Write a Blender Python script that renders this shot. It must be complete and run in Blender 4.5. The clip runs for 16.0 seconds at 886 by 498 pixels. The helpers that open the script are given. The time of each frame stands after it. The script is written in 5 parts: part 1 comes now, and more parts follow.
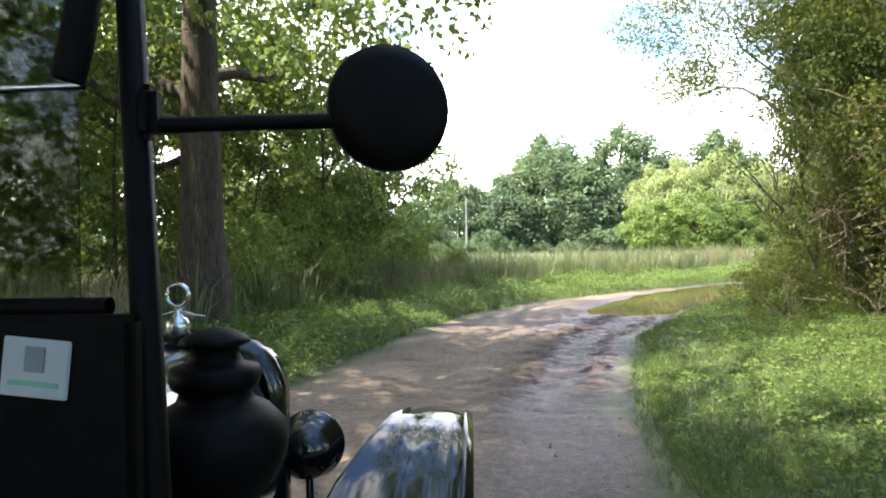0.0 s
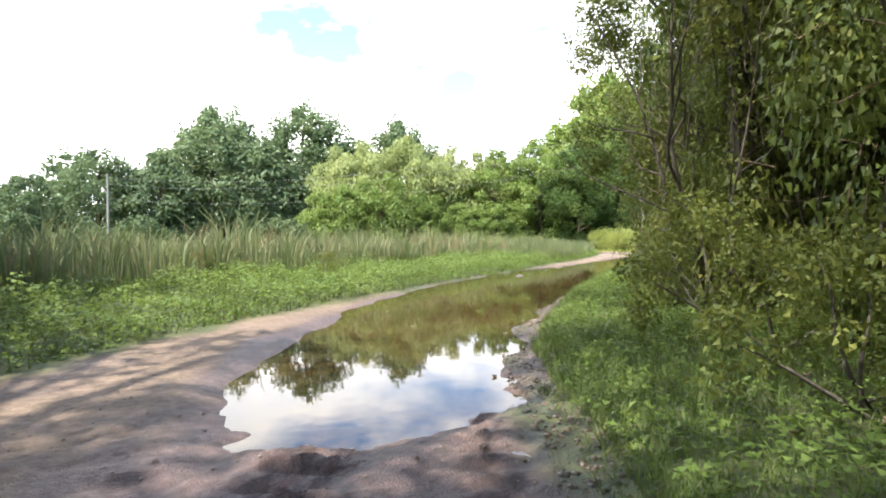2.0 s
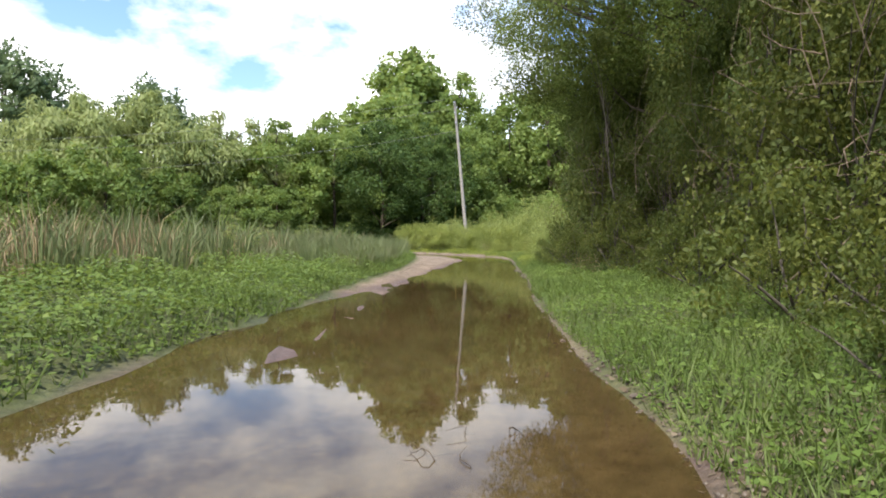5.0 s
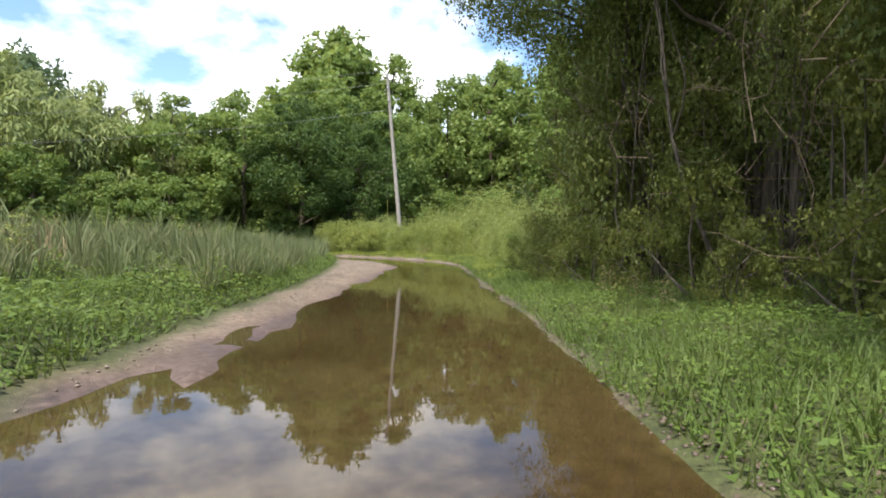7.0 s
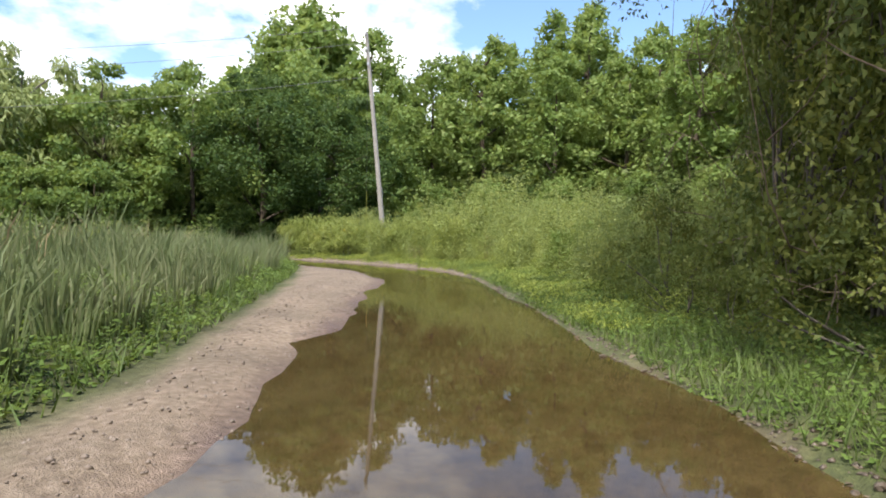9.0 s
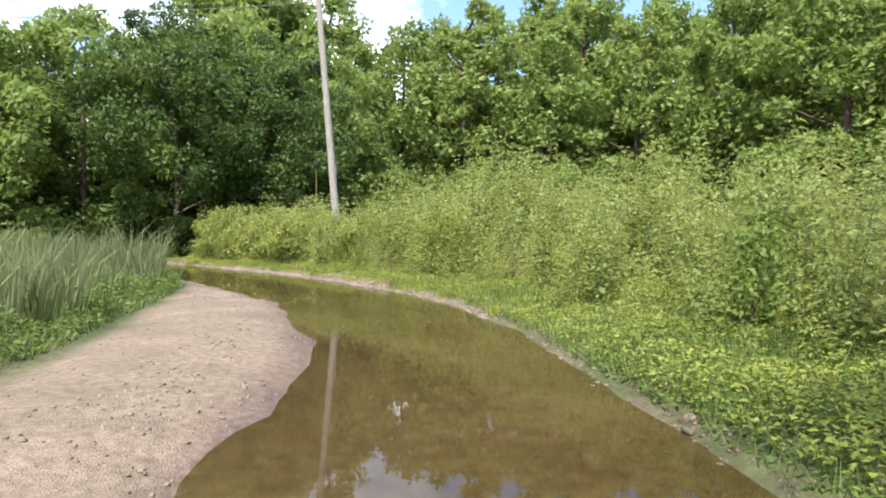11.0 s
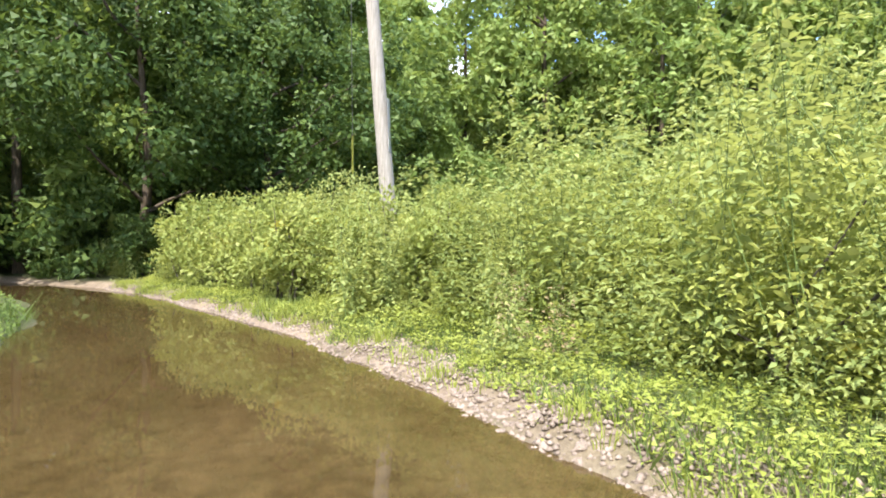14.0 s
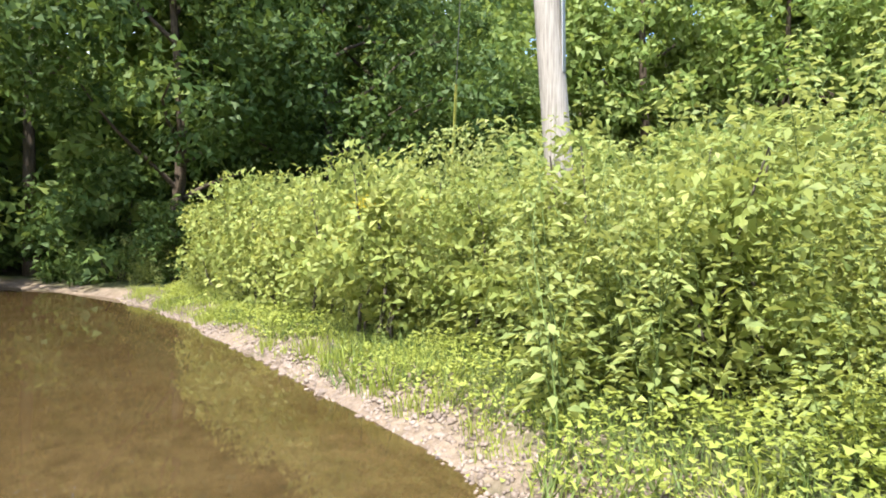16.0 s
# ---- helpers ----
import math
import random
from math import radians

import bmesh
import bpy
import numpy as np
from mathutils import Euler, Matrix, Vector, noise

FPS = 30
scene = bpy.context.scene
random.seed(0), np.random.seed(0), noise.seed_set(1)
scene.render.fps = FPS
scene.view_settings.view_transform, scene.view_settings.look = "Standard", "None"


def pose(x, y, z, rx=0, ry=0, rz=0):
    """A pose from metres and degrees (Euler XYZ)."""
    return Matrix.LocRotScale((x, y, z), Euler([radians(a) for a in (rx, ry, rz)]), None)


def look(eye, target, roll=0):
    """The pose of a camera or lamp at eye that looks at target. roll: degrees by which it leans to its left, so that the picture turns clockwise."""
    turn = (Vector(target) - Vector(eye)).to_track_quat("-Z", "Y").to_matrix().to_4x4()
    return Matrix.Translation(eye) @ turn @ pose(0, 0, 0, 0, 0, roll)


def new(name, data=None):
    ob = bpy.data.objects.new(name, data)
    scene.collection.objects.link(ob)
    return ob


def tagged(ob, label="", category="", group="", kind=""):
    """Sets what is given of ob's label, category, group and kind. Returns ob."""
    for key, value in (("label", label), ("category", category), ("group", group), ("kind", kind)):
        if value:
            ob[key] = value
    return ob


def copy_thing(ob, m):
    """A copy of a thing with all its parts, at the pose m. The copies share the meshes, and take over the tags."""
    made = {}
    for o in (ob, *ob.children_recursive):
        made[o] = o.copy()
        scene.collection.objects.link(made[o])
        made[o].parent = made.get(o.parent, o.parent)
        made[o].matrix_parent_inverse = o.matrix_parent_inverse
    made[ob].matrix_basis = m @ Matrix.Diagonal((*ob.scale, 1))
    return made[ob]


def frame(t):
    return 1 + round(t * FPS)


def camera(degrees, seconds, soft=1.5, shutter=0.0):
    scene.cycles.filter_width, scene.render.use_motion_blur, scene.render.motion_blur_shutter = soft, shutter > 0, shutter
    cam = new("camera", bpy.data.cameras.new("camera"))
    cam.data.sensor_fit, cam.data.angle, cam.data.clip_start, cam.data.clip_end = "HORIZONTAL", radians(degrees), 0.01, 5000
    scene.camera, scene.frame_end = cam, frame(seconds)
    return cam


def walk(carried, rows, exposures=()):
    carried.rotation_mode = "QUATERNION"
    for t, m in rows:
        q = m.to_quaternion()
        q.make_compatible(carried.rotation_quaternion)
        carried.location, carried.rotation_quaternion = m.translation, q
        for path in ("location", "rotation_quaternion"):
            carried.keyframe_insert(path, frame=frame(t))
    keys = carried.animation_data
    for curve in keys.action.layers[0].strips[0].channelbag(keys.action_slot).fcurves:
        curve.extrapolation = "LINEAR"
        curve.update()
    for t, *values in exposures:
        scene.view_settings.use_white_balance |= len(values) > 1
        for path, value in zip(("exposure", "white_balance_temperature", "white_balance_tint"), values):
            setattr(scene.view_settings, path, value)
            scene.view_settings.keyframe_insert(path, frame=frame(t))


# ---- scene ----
cam = camera(71.7, 16.0, soft=1.8)
METRES, EYE, TILT, LEAN, TURN = 66.0, 1.51, 0.33, 0.9, 0.0
ROWS = [
    (0.0, 0.0, 0.0, 0.0, 0.0, 0.0, -0.0),
    (0.5, 0.0055, 0.0419, -0.0034, -4.33, -0.08, 0.01),
    (1.0, 0.0148, 0.0834, -0.0061, -11.81, -0.17, -0.09),
    (1.5, 0.027, 0.123, -0.0068, -22.29, -0.27, -0.33),
    (2.0, 0.0423, 0.1601, -0.0066, -29.23, -0.37, -0.27),
    (2.5, 0.062, 0.1956, -0.0062, -34.79, -0.36, -0.28),
    (3.0, 0.0829, 0.2303, -0.0057, -36.87, -0.38, -0.37),
    (3.5, 0.105, 0.2617, -0.0059, -39.69, -0.45, -0.37),
    (4.0, 0.1279, 0.2891, -0.0062, -41.42, -0.44, -0.4),
    (4.5, 0.1521, 0.3129, -0.0067, -44.33, -0.4, -0.52),
    (5.0, 0.1756, 0.3346, -0.0065, -48.46, -0.36, -0.65),
    (7.5, 0.2812, 0.4263, -0.006, -55.15, -0.13, -0.98),
    (8.0, 0.3018, 0.4456, -0.0053, -55.58, -0.14, -0.93),
    (8.5, 0.3239, 0.4654, -0.0048, -56.31, -0.2, -0.96),
    (9.0, 0.3479, 0.4854, -0.0041, -57.1, -0.24, -0.96),
    (11.5, 0.491, 0.5922, 0.0, -60.65, -0.34, -1.16),
    (12.0, 0.5168, 0.6145, 0.0009, -60.8, -0.28, -1.06),
    (12.5, 0.5426, 0.6327, 0.0007, -60.94, -0.29, -0.98),
    (13.0, 0.5648, 0.6507, 0.0001, -60.48, -0.04, -1.16),
    (13.5, 0.5785, 0.6659, 0.0002, -58.88, 0.2, -1.13),
    (14.0, 0.5892, 0.6771, 0.0005, -56.32, 0.32, -1.11),
    (14.5, 0.6008, 0.6897, -0.0002, -55.12, 0.26, -1.25),
    (15.0, 0.612, 0.7034, 0.0001, -54.42, 0.21, -1.35),
    (15.5, 0.6231, 0.7184, 0.0, -52.89, 0.27, -1.48),
    (16.0, 0.6342, 0.7359, 0.0001, -51.82, 0.3, -1.6),
]
EXPOSURES = [(0.0, 1.95), (0.8, 1.75), (1.5, 1.68), (2.0, 1.38), (2.5, 1.05), (3.5, 0.72), (5.0, 0.56), (7.5, 0.48), (9.0, 0.52), (11.5, 1.07), (12.5, 1.36), (16.0, 1.36)]
walk(cam, [(t, pose(0, 0, EYE, TILT, LEAN, TURN) @ pose(METRES * x, METRES * y, METRES * z, 90 + pitch, roll, yaw)) for t, x, y, z, yaw, pitch, roll in ROWS], EXPOSURES)

# ---- sky and sun ----
SUN_HEADING, SUN_HEIGHT = 252.0, 60.0
world = bpy.data.worlds.new("sky")
scene.world = world
world.use_nodes = True
wn, wl = world.node_tree.nodes, world.node_tree.links
wn.clear()
w_out, w_bg = wn.new("ShaderNodeOutputWorld"), wn.new("ShaderNodeBackground")
w_sky = wn.new("ShaderNodeTexSky")
w_sky.sky_type, w_sky.sun_disc = "NISHITA", False
w_sky.sun_elevation, w_sky.sun_rotation = radians(SUN_HEIGHT), radians(SUN_HEADING)
w_sky.air_density, w_sky.dust_density, w_sky.ozone_density = 1.0, 1.0, 1.2
w_co, w_map = wn.new("ShaderNodeTexCoord"), wn.new("ShaderNodeMapping")
w_map.inputs["Scale"].default_value = (1.0, 1.0, 1.9)
w_map.inputs["Location"].default_value = (0.35, 0.1, 0.2)
w_noise, w_ramp, w_mix = wn.new("ShaderNodeTexNoise"), wn.new("ShaderNodeValToRGB"), wn.new("ShaderNodeMixRGB")
w_noise.inputs["Scale"].default_value, w_noise.inputs["Detail"].default_value = 3.2, 7.0
w_noise.inputs["Roughness"].default_value = 0.55
w_ramp.color_ramp.elements[0].position, w_ramp.color_ramp.elements[1].position = 0.45, 0.6
w_mix.inputs["Color2"].default_value = (13.0, 13.0, 13.4, 1)
wl.new(w_co.outputs["Generated"], w_map.inputs["Vector"])
wl.new(w_map.outputs["Vector"], w_noise.inputs["Vector"])
w_split, w_low = wn.new("ShaderNodeSeparateXYZ"), wn.new("ShaderNodeMapRange")
w_low.inputs["From Min"].default_value, w_low.inputs["From Max"].default_value = 0.0, 0.5
w_low.inputs["To Min"].default_value, w_low.inputs["To Max"].default_value = 0.3, 0.0
w_sum = wn.new("ShaderNodeMath")
wl.new(w_co.outputs["Generated"], w_split.inputs[0])
wl.new(w_split.outputs["Z"], w_low.inputs["Value"])
w_lean, w_north, w_all = wn.new("ShaderNodeMath"), wn.new("ShaderNodeMath"), wn.new("ShaderNodeMath")
w_lean.operation = w_north.operation = "MULTIPLY_ADD"
w_lean.inputs[1].default_value, w_lean.inputs[2].default_value = -0.2, -0.1
w_north.inputs[1].default_value = 0.16
wl.new(w_split.outputs["X"], w_lean.inputs[0])
wl.new(w_split.outputs["Y"], w_north.inputs[0])
wl.new(w_lean.outputs[0], w_north.inputs[2])
wl.new(w_noise.outputs["Fac"], w_sum.inputs[0])
wl.new(w_low.outputs["Result"], w_sum.inputs[1])
wl.new(w_sum.outputs[0], w_all.inputs[0])
wl.new(w_north.outputs[0], w_all.inputs[1])
wl.new(w_all.outputs[0], w_ramp.inputs["Fac"])
wl.new(w_ramp.outputs["Color"], w_mix.inputs["Fac"])
w_gain = wn.new("ShaderNodeMixRGB")
w_gain.blend_type, w_gain.inputs["Fac"].default_value = "MULTIPLY", 1.0
w_gain.inputs["Color2"].default_value = (1.5, 1.65, 1.85, 1)
wl.new(w_sky.outputs["Color"], w_gain.inputs["Color1"])
wl.new(w_gain.outputs["Color"], w_mix.inputs["Color1"])
wl.new(w_mix.outputs["Color"], w_bg.inputs["Color"])
wl.new(w_bg.outputs["Background"], w_out.inputs["Surface"])
w_bg.inputs["Strength"].default_value = 0.12
sun_data = bpy.data.lights.new("sun", "SUN")
sun_data.energy, sun_data.angle, sun_data.color = 5.0, radians(0.6), (1.0, 0.95, 0.86)
sun = new("sun", sun_data)
_h, _e = radians(SUN_HEADING), radians(SUN_HEIGHT)
sun.matrix_world = look((60 * math.sin(_h) * math.cos(_e), 60 * math.cos(_h) * math.cos(_e), 60 * math.sin(_e)), (0, 0, 0))


# ---- materials ----
def material(name):
    m = bpy.data.materials.new(name)
    m.use_nodes = True
    n, l = m.node_tree.nodes, m.node_tree.links
    return m, n, l, n["Principled BSDF"]


def ramp(n, stops):
    r = n.new("ShaderNodeValToRGB")
    while len(r.color_ramp.elements) < len(stops):
        r.color_ramp.elements.new(0.5)
    for e, (p, c) in zip(r.color_ramp.elements, stops):
        e.position, e.color = p, (*c, 1)
    return r


def noise_node(n, l, scale, detail=4.0, rough=0.55):
    co, t = n.new("ShaderNodeTexCoord"), n.new("ShaderNodeTexNoise")
    t.inputs["Scale"].default_value, t.inputs["Detail"].default_value = scale, detail
    t.inputs["Roughness"].default_value = rough
    l.new(co.outputs["Object"], t.inputs["Vector"])
    return t


def bump(n, l, height, bsdf, strength, distance):
    b = n.new("ShaderNodeBump")
    b.inputs["Strength"].default_value, b.inputs["Distance"].default_value = strength, distance
    l.new(height, b.inputs["Height"])
    l.new(b.outputs["Normal"], bsdf.inputs["Normal"])
    return b


def leaf_material(name, dark, mid, light, glow, share=0.35, rough=0.55):
    """Leaves: colours vary from leaf to leaf and plant to plant; some light passes through."""
    m, n, l, p = material(name)
    geo, info, add = n.new("ShaderNodeNewGeometry"), n.new("ShaderNodeObjectInfo"), n.new("ShaderNodeMath")
    add.operation = "MULTIPLY_ADD"
    add.inputs[1].default_value = 0.45
    l.new(geo.outputs["Random Per Island"], add.inputs[0])
    drift, spread_out = n.new("ShaderNodeTexNoise"), n.new("ShaderNodeMapRange")
    drift.inputs["Scale"].default_value, drift.inputs["Detail"].default_value = 1.1, 3.0
    l.new(geo.outputs["Position"], drift.inputs["Vector"])
    for key, val in (("From Min", 0.3), ("From Max", 0.7), ("To Min", 0.0), ("To Max", 0.42)):
        spread_out.inputs[key].default_value = val
    l.new(drift.outputs["Fac"], spread_out.inputs["Value"])
    l.new(spread_out.outputs["Result"], add.inputs[2])
    sub = n.new("ShaderNodeMath")
    sub.operation = "MULTIPLY_ADD"
    sub.inputs[1].default_value = 0.17
    l.new(info.outputs["Random"], sub.inputs[0])
    l.new(add.outputs[0], sub.inputs[2])
    r = ramp(n, [(0.0, dark), (0.5, mid), (0.93, light), (1.0, (light[0] * 1.25, light[1] * 0.95, light[2] * 0.6))])
    l.new(sub.outputs[0], r.inputs["Fac"])
    l.new(r.outputs["Color"], p.inputs["Base Color"])
    p.inputs["Roughness"].default_value = rough
    p.inputs["Specular IOR Level"].default_value = 0.22
    tr, mix, tint = n.new("ShaderNodeBsdfTranslucent"), n.new("ShaderNodeMixShader"), n.new("ShaderNodeMixRGB")
    tint.inputs["Fac"].default_value, tint.inputs["Color2"].default_value = 0.6, (*glow, 1)
    l.new(r.outputs["Color"], tint.inputs["Color1"])
    l.new(tint.outputs["Color"], tr.inputs["Color"])
    mix.inputs["Fac"].default_value = share
    l.new(p.outputs["BSDF"], mix.inputs[1])
    l.new(tr.outputs["BSDF"], mix.inputs[2])
    l.new(mix.outputs["Shader"], n["Material Output"].inputs["Surface"])
    return m


def plain_material(name, stops, scale, rough=0.8, metal=0.0, relief=0.0, distance=0.01, spec=0.5, stretch=None):
    m, n, l, p = material(name)
    t = noise_node(n, l, scale, 6.0, 0.6)
    if stretch:
        mp = n.new("ShaderNodeMapping")
        mp.inputs["Scale"].default_value = stretch
        co = n.new("ShaderNodeTexCoord")
        l.new(co.outputs["Object"], mp.inputs["Vector"])
        l.new(mp.outputs["Vector"], t.inputs["Vector"])
    r = ramp(n, stops)
    l.new(t.outputs["Fac"], r.inputs["Fac"])
    l.new(r.outputs["Color"], p.inputs["Base Color"])
    p.inputs["Roughness"].default_value, p.inputs["Metallic"].default_value = rough, metal
    p.inputs["Specular IOR Level"].default_value = spec
    if relief:
        bump(n, l, t.outputs["Fac"], p, relief, distance)
    return m


LEAF_OAK = leaf_material("oak_leaves", (0.030, 0.053, 0.014), (0.075, 0.110, 0.027), (0.186, 0.214, 0.060), (0.231, 0.259, 0.043), 0.4)
# Leaf green darkened to put the shade of the bend into the colour.
LEAF_SHADED = leaf_material("shaded_leaves", (0.027, 0.054, 0.014), (0.059, 0.104, 0.025), (0.144, 0.2, 0.05), (0.180, 0.24, 0.04), 0.33)
# Far foliage: distance haze is mixed into the colour, paler and bluer.
LEAF_HAZY = leaf_material("far_hazy_leaves", (0.075, 0.112, 0.055), (0.115, 0.165, 0.075), (0.17, 0.22, 0.1), (0.2, 0.26, 0.09), 0.3)
LEAF_WILLOW = leaf_material("willow_leaves", (0.162, 0.207, 0.065), (0.248, 0.295, 0.104), (0.343, 0.378, 0.163), (0.404, 0.434, 0.130), 0.42)
LEAF_MAPLE = leaf_material("maple_leaves", (0.063, 0.115, 0.028), (0.144, 0.212, 0.053), (0.286, 0.344, 0.114), (0.371, 0.434, 0.082), 0.4)
LEAF_VINE = leaf_material("vine_leaves", (0.038, 0.059, 0.015), (0.093, 0.121, 0.028), (0.229, 0.238, 0.063), (0.268, 0.277, 0.046), 0.4)
LEAF_WEED = leaf_material("weed_leaves", (0.102, 0.151, 0.036), (0.237, 0.291, 0.079), (0.378, 0.398, 0.133), (0.475, 0.482, 0.102), 0.42)
LEAF_CLOVER = leaf_material("groundcover_leaves", (0.196, 0.247, 0.049), (0.263, 0.309, 0.065), (0.340, 0.366, 0.092), (0.412, 0.443, 0.070), 0.38)
BLADE_GREEN = leaf_material("grass_blades", (0.061, 0.103, 0.024), (0.097, 0.147, 0.036), (0.163, 0.206, 0.066), (0.203, 0.245, 0.048), 0.3)
BLADE_TALL = leaf_material("tall_grass_blades", (0.084, 0.120, 0.042), (0.150, 0.186, 0.078), (0.264, 0.258, 0.150), (0.264, 0.300, 0.120), 0.35)
BLADE_DRY = leaf_material("dry_stalks", (0.2, 0.15, 0.08), (0.3, 0.23, 0.13), (0.4, 0.32, 0.2), (0.3, 0.24, 0.12), 0.15, 0.7)
FLOWER = leaf_material("goldenrod_flowers", (0.38, 0.3, 0.02), (0.48, 0.38, 0.03), (0.52, 0.42, 0.05), (0.45, 0.38, 0.03), 0.25, 0.7)
LEAF_LUSH = leaf_material("lush_verge_leaves", (0.062, 0.108, 0.025), (0.123, 0.191, 0.043), (0.207, 0.270, 0.073), (0.280, 0.343, 0.062), 0.38)
BLADE_PALE = leaf_material("pale_meadow_blades", (0.18, 0.21, 0.1), (0.3, 0.32, 0.18), (0.42, 0.41, 0.26), (0.36, 0.37, 0.16), 0.3)
LEAF_WEED_DULL = leaf_material("dull_weed_leaves", (0.097, 0.146, 0.045), (0.225, 0.281, 0.095), (0.374, 0.397, 0.149), (0.464, 0.476, 0.107), 0.42)
LEAF_WEED_GOLD = leaf_material("yellowing_weed_leaves", (0.141, 0.184, 0.038), (0.271, 0.308, 0.076), (0.367, 0.389, 0.108), (0.433, 0.454, 0.086), 0.42)
LITTER = leaf_material("fallen_leaves", (0.07, 0.053, 0.034), (0.13, 0.1, 0.068), (0.21, 0.17, 0.12), (0.16, 0.12, 0.06), 0.1, 0.7)
BARK = plain_material("bark", [(0.3, (0.045, 0.034, 0.026)), (0.6, (0.11, 0.085, 0.062)), (0.8, (0.17, 0.14, 0.11))], 9.0, 0.9, relief=0.9, distance=0.03, spec=0.2, stretch=(3, 3, 0.5))
BARK_GREY = plain_material("grey_bark", [(0.3, (0.055, 0.047, 0.038)), (0.7, (0.145, 0.126, 0.104))], 12.0, 0.9, relief=0.6, distance=0.02, spec=0.2, stretch=(3, 3, 0.5))
STEM = plain_material("green_stems", [(0.3, (0.08, 0.13, 0.03)), (0.7, (0.14, 0.19, 0.05))], 20.0, 0.7)
POLE_WOOD = plain_material("weathered_pole_wood", [(0.25, (0.17, 0.15, 0.13)), (0.55, (0.3, 0.275, 0.25)), (0.8, (0.4, 0.375, 0.345))], 14.0, 0.85, relief=0.5, distance=0.01, spec=0.25, stretch=(4, 4, 0.25))
METAL_GREY = plain_material("galvanised_metal", [(0.3, (0.35, 0.35, 0.36)), (0.7, (0.5, 0.5, 0.5))], 30.0, 0.45, 0.9)
WIRE = plain_material("aluminium_wire", [(0.3, (0.13, 0.13, 0.13)), (0.7, (0.2, 0.2, 0.2))], 5.0, 0.6, 0.3)
DEAD_STEM = plain_material("dead_vine_stems", [(0.3, (0.12, 0.085, 0.06)), (0.7, (0.26, 0.2, 0.15))], 9.0, 0.85, spec=0.2)
STONE = plain_material("shore_stone", [(0.25, (0.1, 0.075, 0.058)), (0.5, (0.2, 0.158, 0.128)), (0.8, (0.33, 0.275, 0.235))], 6.0, 0.85, relief=0.5, distance=0.02, spec=0.3)


def ground_material():
    m, n, l, p = material("ground")

    def attr(name):
        a = n.new("ShaderNodeAttribute")
        a.attribute_name = name
        return a.outputs["Fac"]

    def mixed(fac, a, b):
        x = n.new("ShaderNodeMixRGB")
        l.new(fac, x.inputs["Fac"])
        l.new(a, x.inputs["Color1"])
        l.new(b, x.inputs["Color2"])
        return x.outputs["Color"]

    fine, coarse, grit = noise_node(n, l, 14.0, 8.0, 0.65), noise_node(n, l, 0.9, 5.0), noise_node(n, l, 75.0, 3.0)
    soil = ramp(n, [(0.3, (0.045, 0.052, 0.018)), (0.55, (0.08, 0.095, 0.03)), (0.75, (0.13, 0.135, 0.05))])
    dirt = ramp(n, [(0.25, (0.14, 0.095, 0.06)), (0.5, (0.24, 0.17, 0.115)), (0.75, (0.34, 0.255, 0.18))])
    mud = ramp(n, [(0.25, (0.036, 0.021, 0.018)), (0.5, (0.095, 0.059, 0.052)), (0.75, (0.2, 0.132, 0.116))])
    sand = ramp(n, [(0.25, (0.12, 0.087, 0.06)), (0.5, (0.225, 0.17, 0.122)), (0.78, (0.34, 0.272, 0.208))])
    for r in (soil, dirt, mud, sand):
        l.new(fine.outputs["Fac"], r.inputs["Fac"])
    speck = ramp(n, [(0.55, (0, 0, 0)), (0.75, (1, 1, 1))])
    l.new(grit.outputs["Fac"], speck.inputs["Fac"])
    light = n.new("ShaderNodeRGB")
    light.outputs[0].default_value = (0.5, 0.42, 0.33, 1)
    half = n.new("ShaderNodeMath")
    half.operation = "MULTIPLY"
    half.inputs[1].default_value = 0.4
    l.new(speck.outputs["Color"], half.inputs[0])
    patch = ramp(n, [(0.35, (0.75, 0.75, 0.75)), (0.65, (1.1, 1.1, 1.1))])
    l.new(coarse.outputs["Fac"], patch.inputs["Fac"])
    road = mixed(half.outputs[0], dirt.outputs["Color"], light.outputs[0])
    road = mixed(attr("sand"), road, sand.outputs["Color"])
    road = mixed(attr("mud"), road, mud.outputs["Color"])
    tone = n.new("ShaderNodeMixRGB")
    tone.blend_type, tone.inputs["Fac"].default_value = "MULTIPLY", 1.0
    l.new(mixed(attr("bare"), soil.outputs["Color"], road), tone.inputs["Color1"])
    l.new(patch.outputs["Color"], tone.inputs["Color2"])
    l.new(tone.outputs["Color"], p.inputs["Base Color"])
    wet = n.new("ShaderNodeMapRange")
    wet.inputs["To Min"].default_value, wet.inputs["To Max"].default_value = 0.92, 0.5
    l.new(attr("mud"), wet.inputs["Value"])
    l.new(wet.outputs["Result"], p.inputs["Roughness"])
    p.inputs["Specular IOR Level"].default_value = 0.4
    both = n.new("ShaderNodeMath")
    both.operation = "ADD"
    l.new(fine.outputs["Fac"], both.inputs[0])
    l.new(grit.outputs["Fac"], both.inputs[1])
    bump(n, l, both.outputs[0], p, 0.8, 0.025)
    return m


